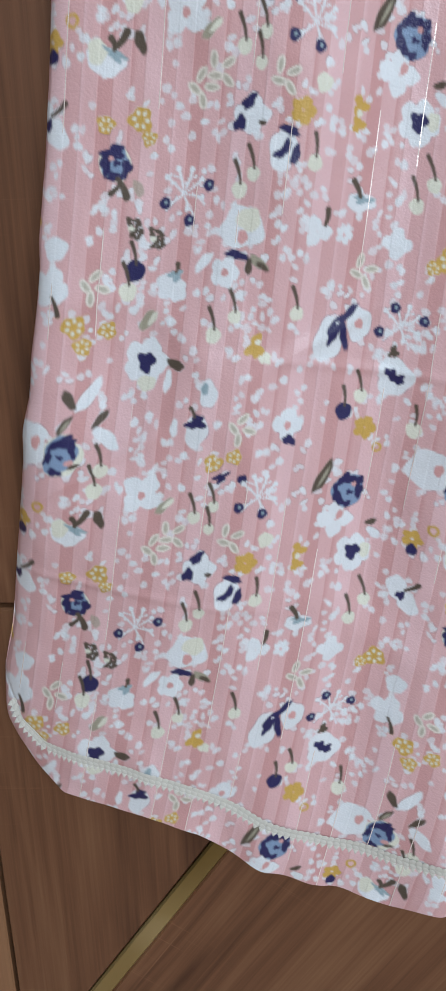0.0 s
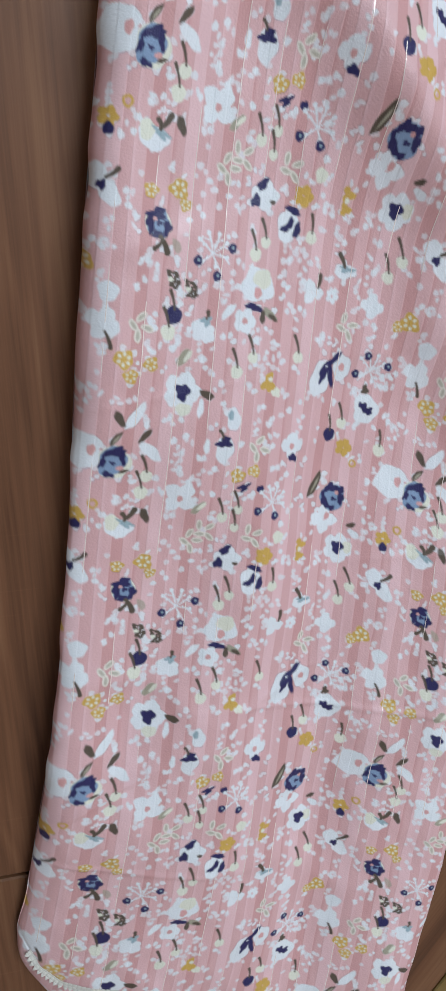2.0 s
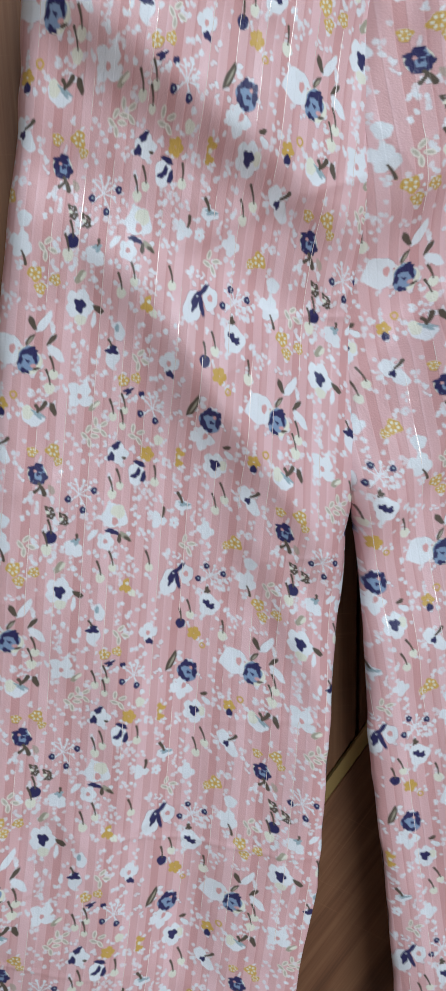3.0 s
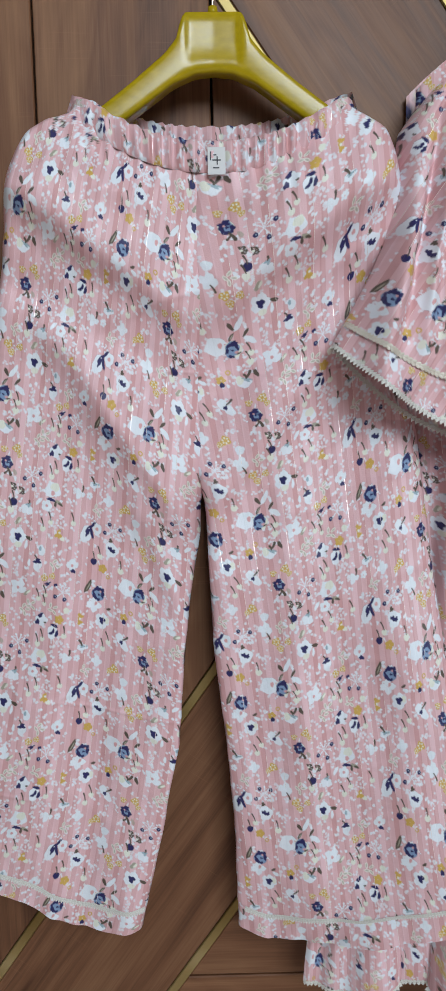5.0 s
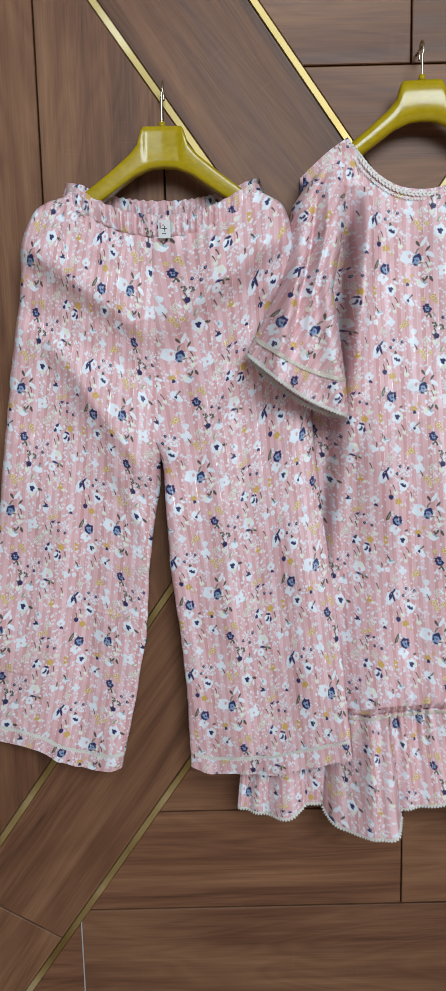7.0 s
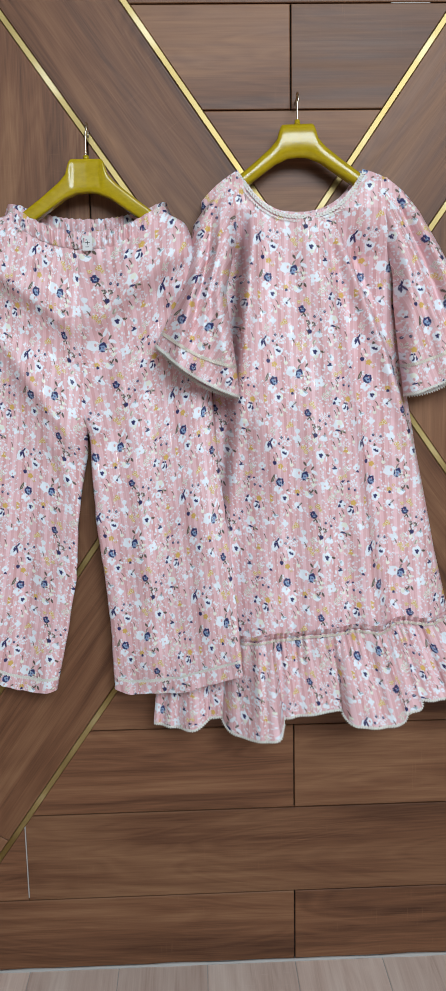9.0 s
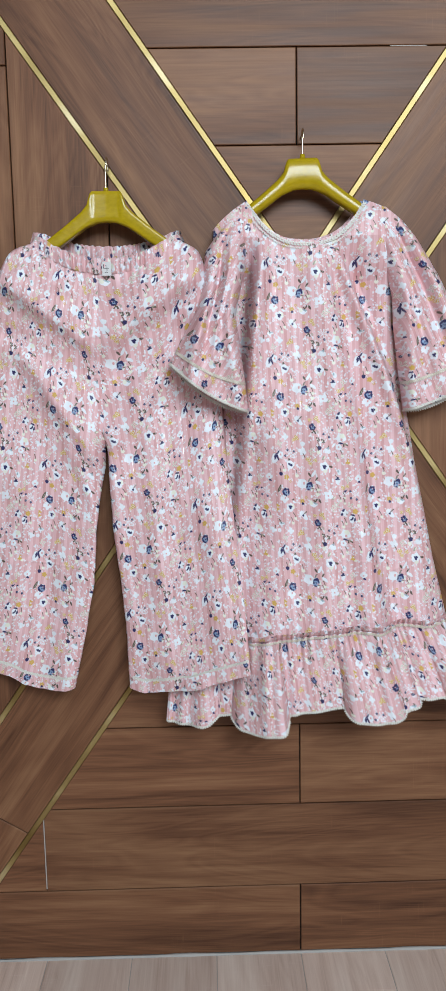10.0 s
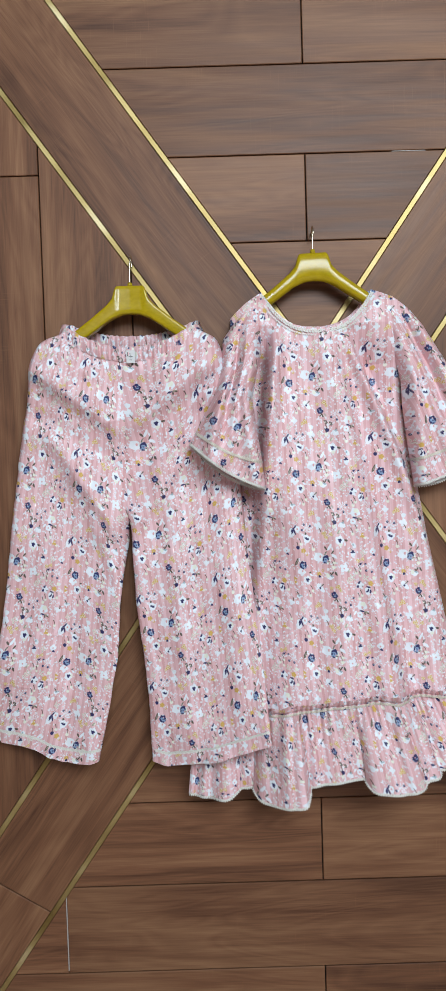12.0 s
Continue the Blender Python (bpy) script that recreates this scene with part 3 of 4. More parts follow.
# ---------- wall panelling: planks round a brass-edged cross ----------
SLOPE_A, SLOPE_C = -1.422, 1.430
LINES = {"A": (SLOPE_A, 1.148), "B": (SLOPE_A, 1.476), "C": (SLOPE_C, 1.466), "D": (SLOPE_C, 1.133)}
STRIP = 0.0112


def cut(poly, slope, at, above, gap):
    """The part of a polygon in (x, z) above or below a slanting line, kept a little off it."""
    k = math.hypot(1, slope)
    sign = 1 if above else -1

    def d(p):
        return sign * (p[1] - slope * p[0] - at) / k - gap
    out = []
    for p, q in zip(poly, poly[1:] + poly[:1]):
        a, b = d(p), d(q)
        if a >= 0:
            out.append(p)
        if (a >= 0) != (b >= 0):
            f = a / (a - b)
            out.append((p[0] + (q[0] - p[0]) * f, p[1] + (q[1] - p[1]) * f))
    return out


def plank(poly, angle, parent, material, name="plank", depth=0.012, front=0.0):
    """A bevelled board of that outline in (x, z); its own x runs along the grain."""
    clean = []
    for p in poly:
        if not clean or math.dist(p, clean[-1]) > 0.002:
            clean.append(p)
    if len(clean) > 1 and math.dist(clean[0], clean[-1]) < 0.002:
        clean.pop()
    if len(clean) < 3:
        return
    cx, cz = sum(p[0] for p in clean) / len(clean), sum(p[1] for p in clean) / len(clean)
    c, s = math.cos(radians(angle)), math.sin(radians(angle))
    loc = [((x - cx) * c + (z - cz) * s, -(x - cx) * s + (z - cz) * c) for x, z in clean]
    size = sum(loc[i][0] * loc[(i + 1) % len(loc)][1] - loc[(i + 1) % len(loc)][0] * loc[i][1] for i in range(len(loc))) / 2
    if abs(size) < 0.0004:
        return
    if size < 0:
        loc.reverse()
    bm = bmesh.new()
    rings = []
    for y, inset in ((front + depth, 0.0), (front + 0.0012, 0.0), (front, 0.0012)):
        ring = []
        for i, (x, z) in enumerate(loc):
            (ax, az), (bx, bz) = loc[i - 1], loc[(i + 1) % len(loc)]
            la, lb = math.hypot(x - ax, z - az), math.hypot(bx - x, bz - z)
            n1, n2 = (-(z - az) / la, (x - ax) / la), (-(bz - z) / lb, (bx - x) / lb)
            k = inset / max(0.25, 1 + n1[0] * n2[0] + n1[1] * n2[1])
            ring.append(bm.verts.new((x + (n1[0] + n2[0]) * k, y, z + (n1[1] + n2[1]) * k)))
        rings.append(ring)
    n = len(loc)
    for a, b in zip(rings, rings[1:]):
        for i in range(n):
            bm.faces.new((a[i], a[(i + 1) % n], b[(i + 1) % n], b[i]))
    bm.faces.new(rings[-1])
    bmesh.ops.recalc_face_normals(bm, faces=bm.faces)
    ob = part(name, bm, material, None, smooth=False)
    m = pose(cx, 0, cz, 0, -angle, 0)
    ob.parent = parent
    ob.matrix_basis = m
    return ob


G, HALF = 0.0012, STRIP / 2 + 0.0004


def rect(x0, x1, z0, z1):
    return [(x0 + G, z0 + G), (x1 - G, z0 + G), (x1 - G, z1 - G), (x0 + G, z1 - G)]


def region(poly, rules):
    for key, above in rules:
        poly = cut(poly, *LINES[key], above, HALF)
        if len(poly) < 3:
            return []
    return poly


panelling = thing("wall_panelling", (0, 0, 0), "walnut laminate plank panelling with inlaid brass strips", "wall panelling", kind="structure")
# above the cross: level rows
rows = [1.17, 1.35, 1.53, 1.712, 1.890, 2.072, 2.254, 2.436, 2.618, 2.80, 2.982, 3.164, 3.346, 3.528, 3.71, 3.892, 4.074, 4.195]
for i, (z0, z1) in enumerate(zip(rows, rows[1:])):
    xs = [-2.59, -1.10, 0.0, 1.10, 2.59] if i % 2 else [-2.59, -1.66, -0.555, 0.555, 1.66, 2.59]
    for x0, x1 in zip(xs, xs[1:]):
        plank(region(rect(x0, x1, z0, z1), (("B", True), ("C", True))), 0, panelling, WALNUT)
# below the cross: level rows
rows = [0.002, 0.162, 0.352, 0.533, 0.716, 0.90, 1.08, 1.26]
for i, (z0, z1) in enumerate(zip(rows, rows[1:])):
    xs = [-2.59, -1.66, -0.555, 0.555, 1.66, 2.59] if i % 2 else [-2.59, -1.10, 0.0, 1.10, 2.59]
    for x0, x1 in zip(xs, xs[1:]):
        plank(region(rect(x0, x1, z0, z1), (("D", False), ("A", False))), 0, panelling, WALNUT)
# beside the cross: upright boards
uprights = [round(-2.576 + 0.184 * k, 3) for k in range(29)]
uprights[10] = -0.724
for k, (x0, x1) in enumerate(zip(uprights, uprights[1:])):
    cuts = [0.002, 0.777, 1.862, 2.9, 4.195] if k % 2 == 0 else [0.002, 1.30, 2.60, 4.195]
    for z0, z1 in zip(cuts, cuts[1:]):
        plank(region(rect(x0, x1, z0, z1), (("A", False), ("C", True))), 90, panelling, WALNUT)
        plank(region(rect(x0, x1, z0, z1), (("B", True), ("D", False))), 90, panelling, WALNUT)
# the two diagonal bands; the rising one runs through
whole = [(-2.59, 0.002), (2.59, 0.002), (2.59, 4.195), (-2.59, 4.195)]
rise = region(whole, (("C", False), ("D", True)))
angle = math.degrees(math.atan(SLOPE_C))
ends = []
for px, pz in ((-0.641, 0.331), (0.9, 2.55)):
    k = -1 / SLOPE_C * 0.88
    ends.append((k, pz - k * px))
cuts = [(None, ends[0]), (ends[0], ends[1]), (ends[1], None)]
for lo, hi in cuts:
    poly = rise
    if lo:
        poly = cut(poly, *lo, True, G)
    if hi:
        poly = cut(poly, *hi, False, G)
    plank(poly, angle, panelling, WALNUT)
fall = region(whole, (("A", True), ("B", False)))
for key, above in (("C", True), ("D", False)):
    plank(cut(fall, *LINES[key], above, HALF), math.degrees(math.atan(SLOPE_A)), panelling, WALNUT)


def strip(key, pieces):
    slope, at = LINES[key]
    k = math.hypot(1, slope)
    for rules in pieces:
        poly = cut(cut(whole, slope, at, True, -STRIP / 2), slope, at, False, -STRIP / 2)
        for other, above in rules:
            poly = cut(poly, *LINES[other], above, STRIP / 2 + 0.0004)
        plank(poly, math.degrees(math.atan(slope)), panelling, GOLD, "brass_strip", 0.012, -0.0012)


strip("C", [()])
strip("D", [()])
strip("A", [(("C", True),), (("D", False),)])
strip("B", [(("C", True),), (("D", False),)])
for ob in panelling.children:
    if ob.name.startswith("brass_strip"):
        tagged(ob, "polished brass inlay strip")

# pale filler left in a few joints
for x0, x1, z0, z1 in ((-0.5562, -0.5538, 0.168, 0.346), (0.18, 0.25, 1.8893, 1.8907)):
    part("joint_filler", box_bm(x0, x1, 0.0015, 0.008, z0, z1), SEALANT, panelling, "pale filler showing in a joint", False)

# floor boards run up to the wall, under a pale bead of sealant
for k in range(-14, 14):
    x0 = 0.187 * k
    a, b = max(x0, -2.59), min(x0 + 0.187, 2.59)
    y = -0.004
    first = (0.125, 0.62, 0.40, 0.118, 0.75)[k % 5] if k % 2 == 0 else (0.85, 0.47, 0.70)[k % 3]
    length = first
    while y > -4.44 and b - a > 0.02:
        y0 = max(y - length, -4.46)
        m_ = (y + y0) / 2
        half = (y - y0) / 2
        piece = box_bm(-half + 0.0008, half - 0.0008, -(b - a) / 2 + 0.0008, (b - a) / 2 - 0.0008, -0.010, 0, 0.0008)
        ob = part("floor_plank", piece, FLOORWOOD, None, smooth=False)
        ob.parent = floor
        ob.matrix_basis = pose((a + b) / 2, m_, 0, 0, 0, 90)
        y, length = y0, 1.2
bm = bmesh.new()
prev = None
for x in np.linspace(-2.59, 2.59, 160):
    r = 0.0045 + 0.002 * math.sin(x * 31) * math.sin(x * 7.3)
    ring = [bm.verts.new((x, -0.001, -0.002)), bm.verts.new((x, -0.001, r)), bm.verts.new((x, -0.6 * r - 0.001, 0.6 * r)), bm.verts.new((x, -0.001 - r, -0.002))]
    if prev:
        for i in range(3):
            bm.faces.new((prev[i], prev[i + 1], ring[i + 1], ring[i]))
    prev = ring
tagged(part("sealant_bead", bm, SEALANT, None, "pale grey sealant bead where floor meets panelling"), category="trim", kind="structure")


# ---------- hangers ----------
def hanger(cx, top, y, hook_top, label, tilt=0.0, arm=0.187, dished=True):
    root = thing("coat_hanger", (cx, y, top), label, "coat hanger", "clothes hangers on the wall")
    upper = curve_at([(0, 0), (0.027, 0), (0.0315, -0.006), (0.036, -0.024), (0.048, -0.038), (0.08, -0.064), (0.111, -0.087), (0.15, -0.118), (0.187, -0.152)])
    lower = curve_at([(0, -0.0565), (0.018, -0.058), (0.04, -0.067), (0.087, -0.100), (0.15, -0.144), (0.187, -0.172)])
    bm = bmesh.new()
    prev = None
    xs = np.concatenate([np.linspace(-arm, -0.04, 26), np.linspace(-0.036, 0.036, 25), np.linspace(0.04, arm, 26)])
    for x in xs:
        a = abs(float(x))
        zu, zl = float(upper(a)), float(lower(a))
        if a > arm - 0.007:
            f = math.sqrt(max(0.02, 1 - ((a - arm + 0.007) / 0.0075) ** 2))
            m = (zu + zl) / 2
            zu, zl = m + (zu - m) * f, m + (zl - m) * f
        deep = 0.0125 + 0.004 * min(1, a / 0.15)
        bend = -0.004 * (a / 0.19) ** 2
        mid, half = (zu + zl) / 2, (zu - zl) / 2
        ring = []
        for q in np.linspace(0, 2 * math.pi, 44, endpoint=False):
            c, s = math.cos(q), math.sin(q)
            e = 0.36 if dished else 0.80
            yy = deep * math.copysign(abs(c) ** e, c)
            zz = mid + half * math.copysign(abs(s) ** e, s)
            # sunken field on the front of the head
            if dished and c < -0.3 and a < 0.029:
                fz = (zz - mid) / half
                ex_, ez_ = min(1, max(0, (0.029 - a) / 0.006)), min(1, max(0, (fz + 0.62) / 0.25)) * min(1, max(0, (1.05 - fz) / 0.15))
                yy += 0.0022 * ex_ * ex_ * (3 - 2 * ex_) * ez_
            ring.append(bm.verts.new((cx + float(x), y + yy + bend, top + zz + tilt * float(x))))
        if prev:
            for i in range(44):
                bm.faces.new((prev[i], prev[(i + 1) % 44], ring[(i + 1) % 44], ring[i]))
        else:
            bm.faces.new(ring[::-1])
        prev = ring
    bm.faces.new(prev)
    bmesh.ops.recalc_face_normals(bm, faces=bm.faces)
    part("body", bm, PLASTIC, root)
    # collar and wire hook in the plane that stands off the wall
    bm = bmesh.new()
    bmesh.ops.create_cone(bm, cap_ends=True, segments=16, radius1=0.0055, radius2=0.0045, depth=0.008, matrix=Matrix.Translation((cx, y, top + 0.003)))
    part("collar", bm, PLASTIC, root)
    cu = bpy.data.curves.new("hook", "CURVE")
    cu.dimensions, cu.bevel_depth, cu.bevel_resolution = "3D", 0.0016, 3
    sp = cu.splines.new("POLY")
    pts = [(0, y, top - 0.004), (0, y, hook_top - 0.022)]
    r = min(0.014, -y * 0.45)
    for a in np.linspace(0, 200, 14):
        pts.append((0.002, y + r - r * math.cos(radians(a)), hook_top - 0.016 + 0.016 * math.sin(radians(a))))
    sp.points.add(len(pts) - 1)
    for p, q in zip(sp.points, pts):
        p.co = (cx + q[0], q[1], q[2], 1)
    tmp = new("hook_curve", cu)
    me = bpy.data.meshes.new_from_object(tmp)
    bpy.data.objects.remove(tmp)
    me.materials.clear()
    me.materials.append(STEEL)
    attach(tagged(new("hook", me), "thin plated wire hook"), root)
    bm = bmesh.new()
    bmesh.ops.create_cone(bm, cap_ends=True, segments=10, radius1=0.0018, radius2=0.0018, depth=-y + 0.012, matrix=pose(cx + 0.002, (y + r * 1.2) / 2, hook_top - 0.008, 90))
    tagged(part("wall_nail", bm, STEEL, None), "small steel nail in the plank wall", "nail", "nails for the hangers")
    return root


hanger(-0.366, 1.620, -0.048, 1.685, "mustard yellow plastic hanger with wire hook holding trousers", 0.0, 0.132)
hanger(0.006, 1.676, -0.045, 1.732, "mustard yellow plastic hanger with wire hook holding tunic", 0.03, 0.160, False)

# ---------- trousers ----------
trousers = thing("trousers", (-0.37, -0.04, 0.64), "pink floral wide-leg pyjama trousers with elastic waist, on hanger", "trousers")


def rumple(x, z, seed, fine=1.0):
    """Small creases and puckers over all the cloth, in metres of depth."""
    a = value_noise(x * 11 + z * 5, z * 6, seed) * 0.0120
    b = value_noise(x * 26 - z * 14, z * 15 + x * 9, seed + 1) * 0.0068
    c = value_noise(x * 85 + 5, z * 60, seed + 2) * 0.0013 * fine
    ridge = np.abs(value_noise(x * 7 + z * 4, z * 17 - x * 9, seed + 3))
    d = np.exp(-(ridge / 0.07) ** 2) * 0.0014
    # faint level creases from having lain folded
    e = sum(np.exp(-((z - q - 0.015 * np.sin(x * 9 + q * 50)) / 0.0022) ** 2) for q in (1.285, 1.105, 0.985, 0.905, 0.815)) * 0.0011 * np.clip(value_noise(x * 8, z * 9, seed + 6) * 2.4, 0, 1)
    return a + b + c + d + e


def band_top(x):
    q = np.clip(np.abs((x + 0.366) / 0.146), 0, 1.2)
    return 1.494 + 0.062 * q ** 2.2 - 0.016 * np.clip((q - 0.80) / 0.20, 0, 1) ** 2


DEPTH = curve_at([(1.56, 0.074), (1.50, 0.081), (1.45, 0.084), (1.40, 0.073), (1.36, 0.060), (1.29, 0.049), (1.20, 0.047), (1.10, 0.047), (1.0, 0.044), (0.8, 0.043), (0.62, 0.048)])


def trouser_leg(mirror):
    if not mirror:
        outer = curve_at([(1.56, -0.498), (1.540, -0.510), (1.530, -0.522), (1.519, -0.540), (1.506, -0.554), (1.49, -0.564), (1.47, -0.572), (1.45, -0.577), (1.389, -0.585), (1.337, -0.597), (1.28, -0.608), (1.21, -0.619), (1.12, -0.633), (1.03, -0.644), (0.946, -0.657), (0.895, -0.667), (0.83, -0.681), (0.774, -0.693), (0.745, -0.702), (0.72, -0.704), (0.69, -0.694), (0.62, -0.688)])
        inner = curve_at([(1.56, -0.380), (1.469, -0.381), (1.25, -0.393), (1.20, -0.391), (1.15, -0.386), (1.10, -0.388), (1.03, -0.400), (0.969, -0.407), (0.87, -0.415), (0.815, -0.427), (0.766, -0.436), (0.678, -0.456), (0.62, -0.468)])
        hem = curve_at([(0, 0.718), (0.05, 0.698), (0.1, 0.686), (0.28, 0.682), (0.40, 0.675), (0.54, 0.659), (0.68, 0.650), (0.82, 0.648), (0.92, 0.649), (1, 0.653)])
        nu, nv, seed = 420, 1120, 11
    else:
        outer = curve_at([(1.56, -0.240), (1.540, -0.228), (1.530, -0.217), (1.519, -0.203), (1.506, -0.192), (1.49, -0.186), (1.45, -0.176), (1.208, -0.153), (1.054, -0.142), (0.887, -0.124), (0.711, -0.110), (0.62, -0.106)])
        inner = curve_at([(1.56, -0.380), (1.469, -0.381), (1.25, -0.393), (1.20, -0.390), (1.13, -0.382), (0.97, -0.375), (0.866, -0.363), (0.77, -0.355), (0.65, -0.352), (0.62, -0.352)])
        hem = curve_at([(0, 0.648), (0.13, 0.641), (0.3, 0.650), (0.52, 0.663), (0.72, 0.684), (1, 0.711)])
        nu, nv, seed = 330, 980, 23

    def place(s, v, front=True):
        """s runs from the trousers' own right to left, v from waist to hem."""
        q = s if not mirror else 1 - s           # 0 at the outer seam, 1 at the inner
        zt = band_top(np.where(q < 1, -0.366 + (1 if mirror else -1) * 0.138 * (1 - q), -0.366)) - 0.009
        zb = hem(s)
        z = zt + (zb - zt) * v
        xo, xi = outer(z), inner(z)
        x = xo + (xi - xo) * q
        tuck = np.exp(-((zt - z) / 0.011) ** 2)
        x = x * (1 - tuck) + (-0.366 + (1 if mirror else -1) * 0.140 * (1 - q)) * tuck
        crotch = np.clip((z - 1.13) / 0.05, 0, 1)
        out_round = np.sqrt(np.clip(1 - np.abs(np.clip(1 - q / 0.09, 0, 1)) ** 2.2, 0, 1))
        in_round = np.sqrt(np.clip(1 - np.abs(np.clip((q - 0.90) / 0.10, 0, 1)) ** 2.2, 0, 1))
        in_round = in_round + (1 - in_round) * crotch
        body = out_round * in_round
        deep = DEPTH(z)
        centre = np.interp(z, (0.62, 1.0, 1.2, 1.4, 1.56), (0.034, 0.030, 0.028, 0.034, 0.046))
        low = np.clip((1.22 - z) / 0.55, 0, 1)
        if mirror:
            # the tunic behind pushes this leg's outer side forward
            push = 0.142 * low * np.clip(1 - q, 0, 1) ** 1.3 + 0.010 * low + 0.020 * np.clip((1.16 - z) / 0.10, 0, 1) * np.clip(q, 0, 1) ** 1.5
        else:
            push = 0.034 * np.clip((1.10 - z) / 0.12, 0, 1) * np.clip(q, 0, 1) ** 2.6 - 0.026 * np.clip((0.88 - z) / 0.14, 0, 1) * np.clip(1 - q, 0, 1) ** 6
        centre, deep = centre + push, deep + push
        if front:
            w = rumple(x, z, seed)
            sgn = -1 if mirror else 1
            X = (x + 0.388) * sgn - 0.388        # fold lines are drawn on one half
            w = w + 0.025 * fold(X, z, (-0.585, 1.475), (-0.385, 1.325), 0.050, 0.022)
            w = w + 0.018 * fold(X, z, (-0.545, 1.335), (-0.385, 1.110), 0.050, 0.022)
            w = w + 0.006 * fold(X, z, (-0.52, 1.475), (-0.42, 1.43), 0.014)
            w = w - 0.008 * fold(X, z, (-0.60, 1.385), (-0.40, 1.255), 0.022)
            if not mirror:
                w = w + 0.010 * fold(X, z, (-0.50, 1.26), (-0.395, 1.09), 0.018, 0.030)
                w = w + 0.006 * fold(X, z, (-0.46, 1.15), (-0.40, 1.00), 0.014)
                w = w + 0.008 * fold(X, z, (-0.535, 1.10), (-0.60, 0.70), 0.030)
                w = w - 0.006 * fold(X, z, (-0.50, 1.08), (-0.52, 0.66), 0.022)
            else:
                w = w + 0.009 * fold(x, z, (-0.30, 1.25), (-0.27, 0.66), 0.026)
                w = w + 0.007 * fold(x, z, (-0.20, 1.30), (-0.16, 0.66), 0.022)
            # pleats drawn in by the elastic
            ease = np.clip(1 - (zt - z) / 0.085, 0, 1) ** 1.5
            w = w + ease * 0.0022 * np.sin(x * 330 + 2.5 * np.sin(x * 41)) * np.clip(body, 0, 1)
            # stitched centre seam and the turned hem
            w = w - 0.0030 * np.exp(-((1 - q) * 0.18 / 0.004) ** 2) * crotch
            w = w - 0.0012 * np.exp(-((z - zb - 0.027) / 0.0022) ** 2)
            w = w + 0.0009 * np.clip(1 - (z - zb) / 0.027, 0, 1) * np.sin(x * 160 + 3 * np.sin(x * 23))
            y = -(centre + (deep - centre + w) * body)
            x = x + (-0.005 if mirror else 0.005) * crotch * np.clip((q - 0.9) / 0.1, 0, 1)
            pucker = 0.0022 * value_noise(z * 60, z * 0 + 3.5, seed + 5) * np.clip(1 - np.minimum(q, 1 - q + crotch) / 0.05, 0, 1)
            x = x + pucker
        else:
            y = -(centre - np.minimum(0.024, centre - 0.010) * body) + rumple(x, z, seed + 9) * 0.3
        # the repeat's place on the cloth
        if not mirror:
            tu, tv = lay(x, z, -0.5, 1.05,
                         (0.723, 6.172, -0.696, -0.224, 1.689, 0.037, -1.49, -20.08, 6.533, 1.048),
                         (-0.019, -1.413, -5.41, -7.105, -0.906, 0.237, -0.246, -23.5, 11.463, 1.984))
        else:
            tu, tv = lay(x, z, -0.27, 1.05,
                         (0.28, 6.157, 0.645, 3.883, -1.325, -0.139, -0.441, 6.009, 5.359, -3.677),
                         (0.431, 1.914, -5.415, 4.801, 1.524, 0.417, 0.257, -28.389, 9.025, 1.432))
        return x, y, z, tu, tv

    sf, vf = grid(nu, nv)
    sb, vb = grid(60, 140)
    leg = cloth("leg", [place(sf, vf), place(sb, vb, False)], trousers)
    s = np.linspace(0.03, 0.990, 150)
    path = []
    for q in s:
        # along the hem's stitching, 27 mm above its edge
        a = np.array([q])
        zb = float(hem(a)[0])
        top = float(place(a, np.array([0.0]))[2][0])
        v = (top - zb - 0.027) / (top - zb)
        x, y, z, _, _ = place(a, np.array([v]))
        path.append((float(x[0]), float(y[0]) - 0.0004, float(z[0])))
    braid("hem_lace", path, 0.0052, LACE, leg, "narrow silver-grey braid with picot edge", 0.0031, 0.0030, 0.0006)
    return leg


trouser_leg(False)
trouser_leg(True)


def waistband(front):
    s, v = grid(420, 22)
    x = -0.507 + 0.279 * s
    q = (x + 0.3675) / 0.1395
    top = band_top(x) if front else 1.525 + 0.033 * np.abs(q) ** 2.2 - 0.006 * np.clip((np.abs(q) - 0.86) / 0.14, 0, 1) ** 2
    gather = np.sin(x * 520 + 3 * np.sin(x * 60) + 2 * np.sin(x * 23)) * (1 - 0.6 * np.clip(np.abs(q), 0, 1) ** 8)
    arch = np.sin(v * np.pi) ** 0.6
    ends = np.sqrt(np.clip(1 - np.abs(q) ** 6, 0, 1))
    z = top - 0.030 * v + 0.0009 * gather * (1 - v) * ends - 0.004 * (1 - ends) * (1 - v)
    puff = 0.0065 * arch * (0.76 + 0.34 * gather * ends)
    if front:
        y = -(0.046 + (0.039 + 1.25 * puff) * ends)
    else:
        y = -(0.046 - 0.034 * ends + puff * 0.8 * ends)
    shift = 0.31 if front else 0.66
    x = x + 0.009 * v * np.sign(q) * np.clip(np.abs(q), 0, 1) ** 8
    return x + 0.0006 * gather * ends, y, z, (x + 0.366) / 0.128 + shift, (1.55 - z) / 0.192 + 0.1 + (0 if front else 0.55)


cloth("waistband", [waistband(True)], trousers, "gathered elastic waistband front")
cloth("waistband", [waistband(False)], trousers, "gathered elastic waistband back")

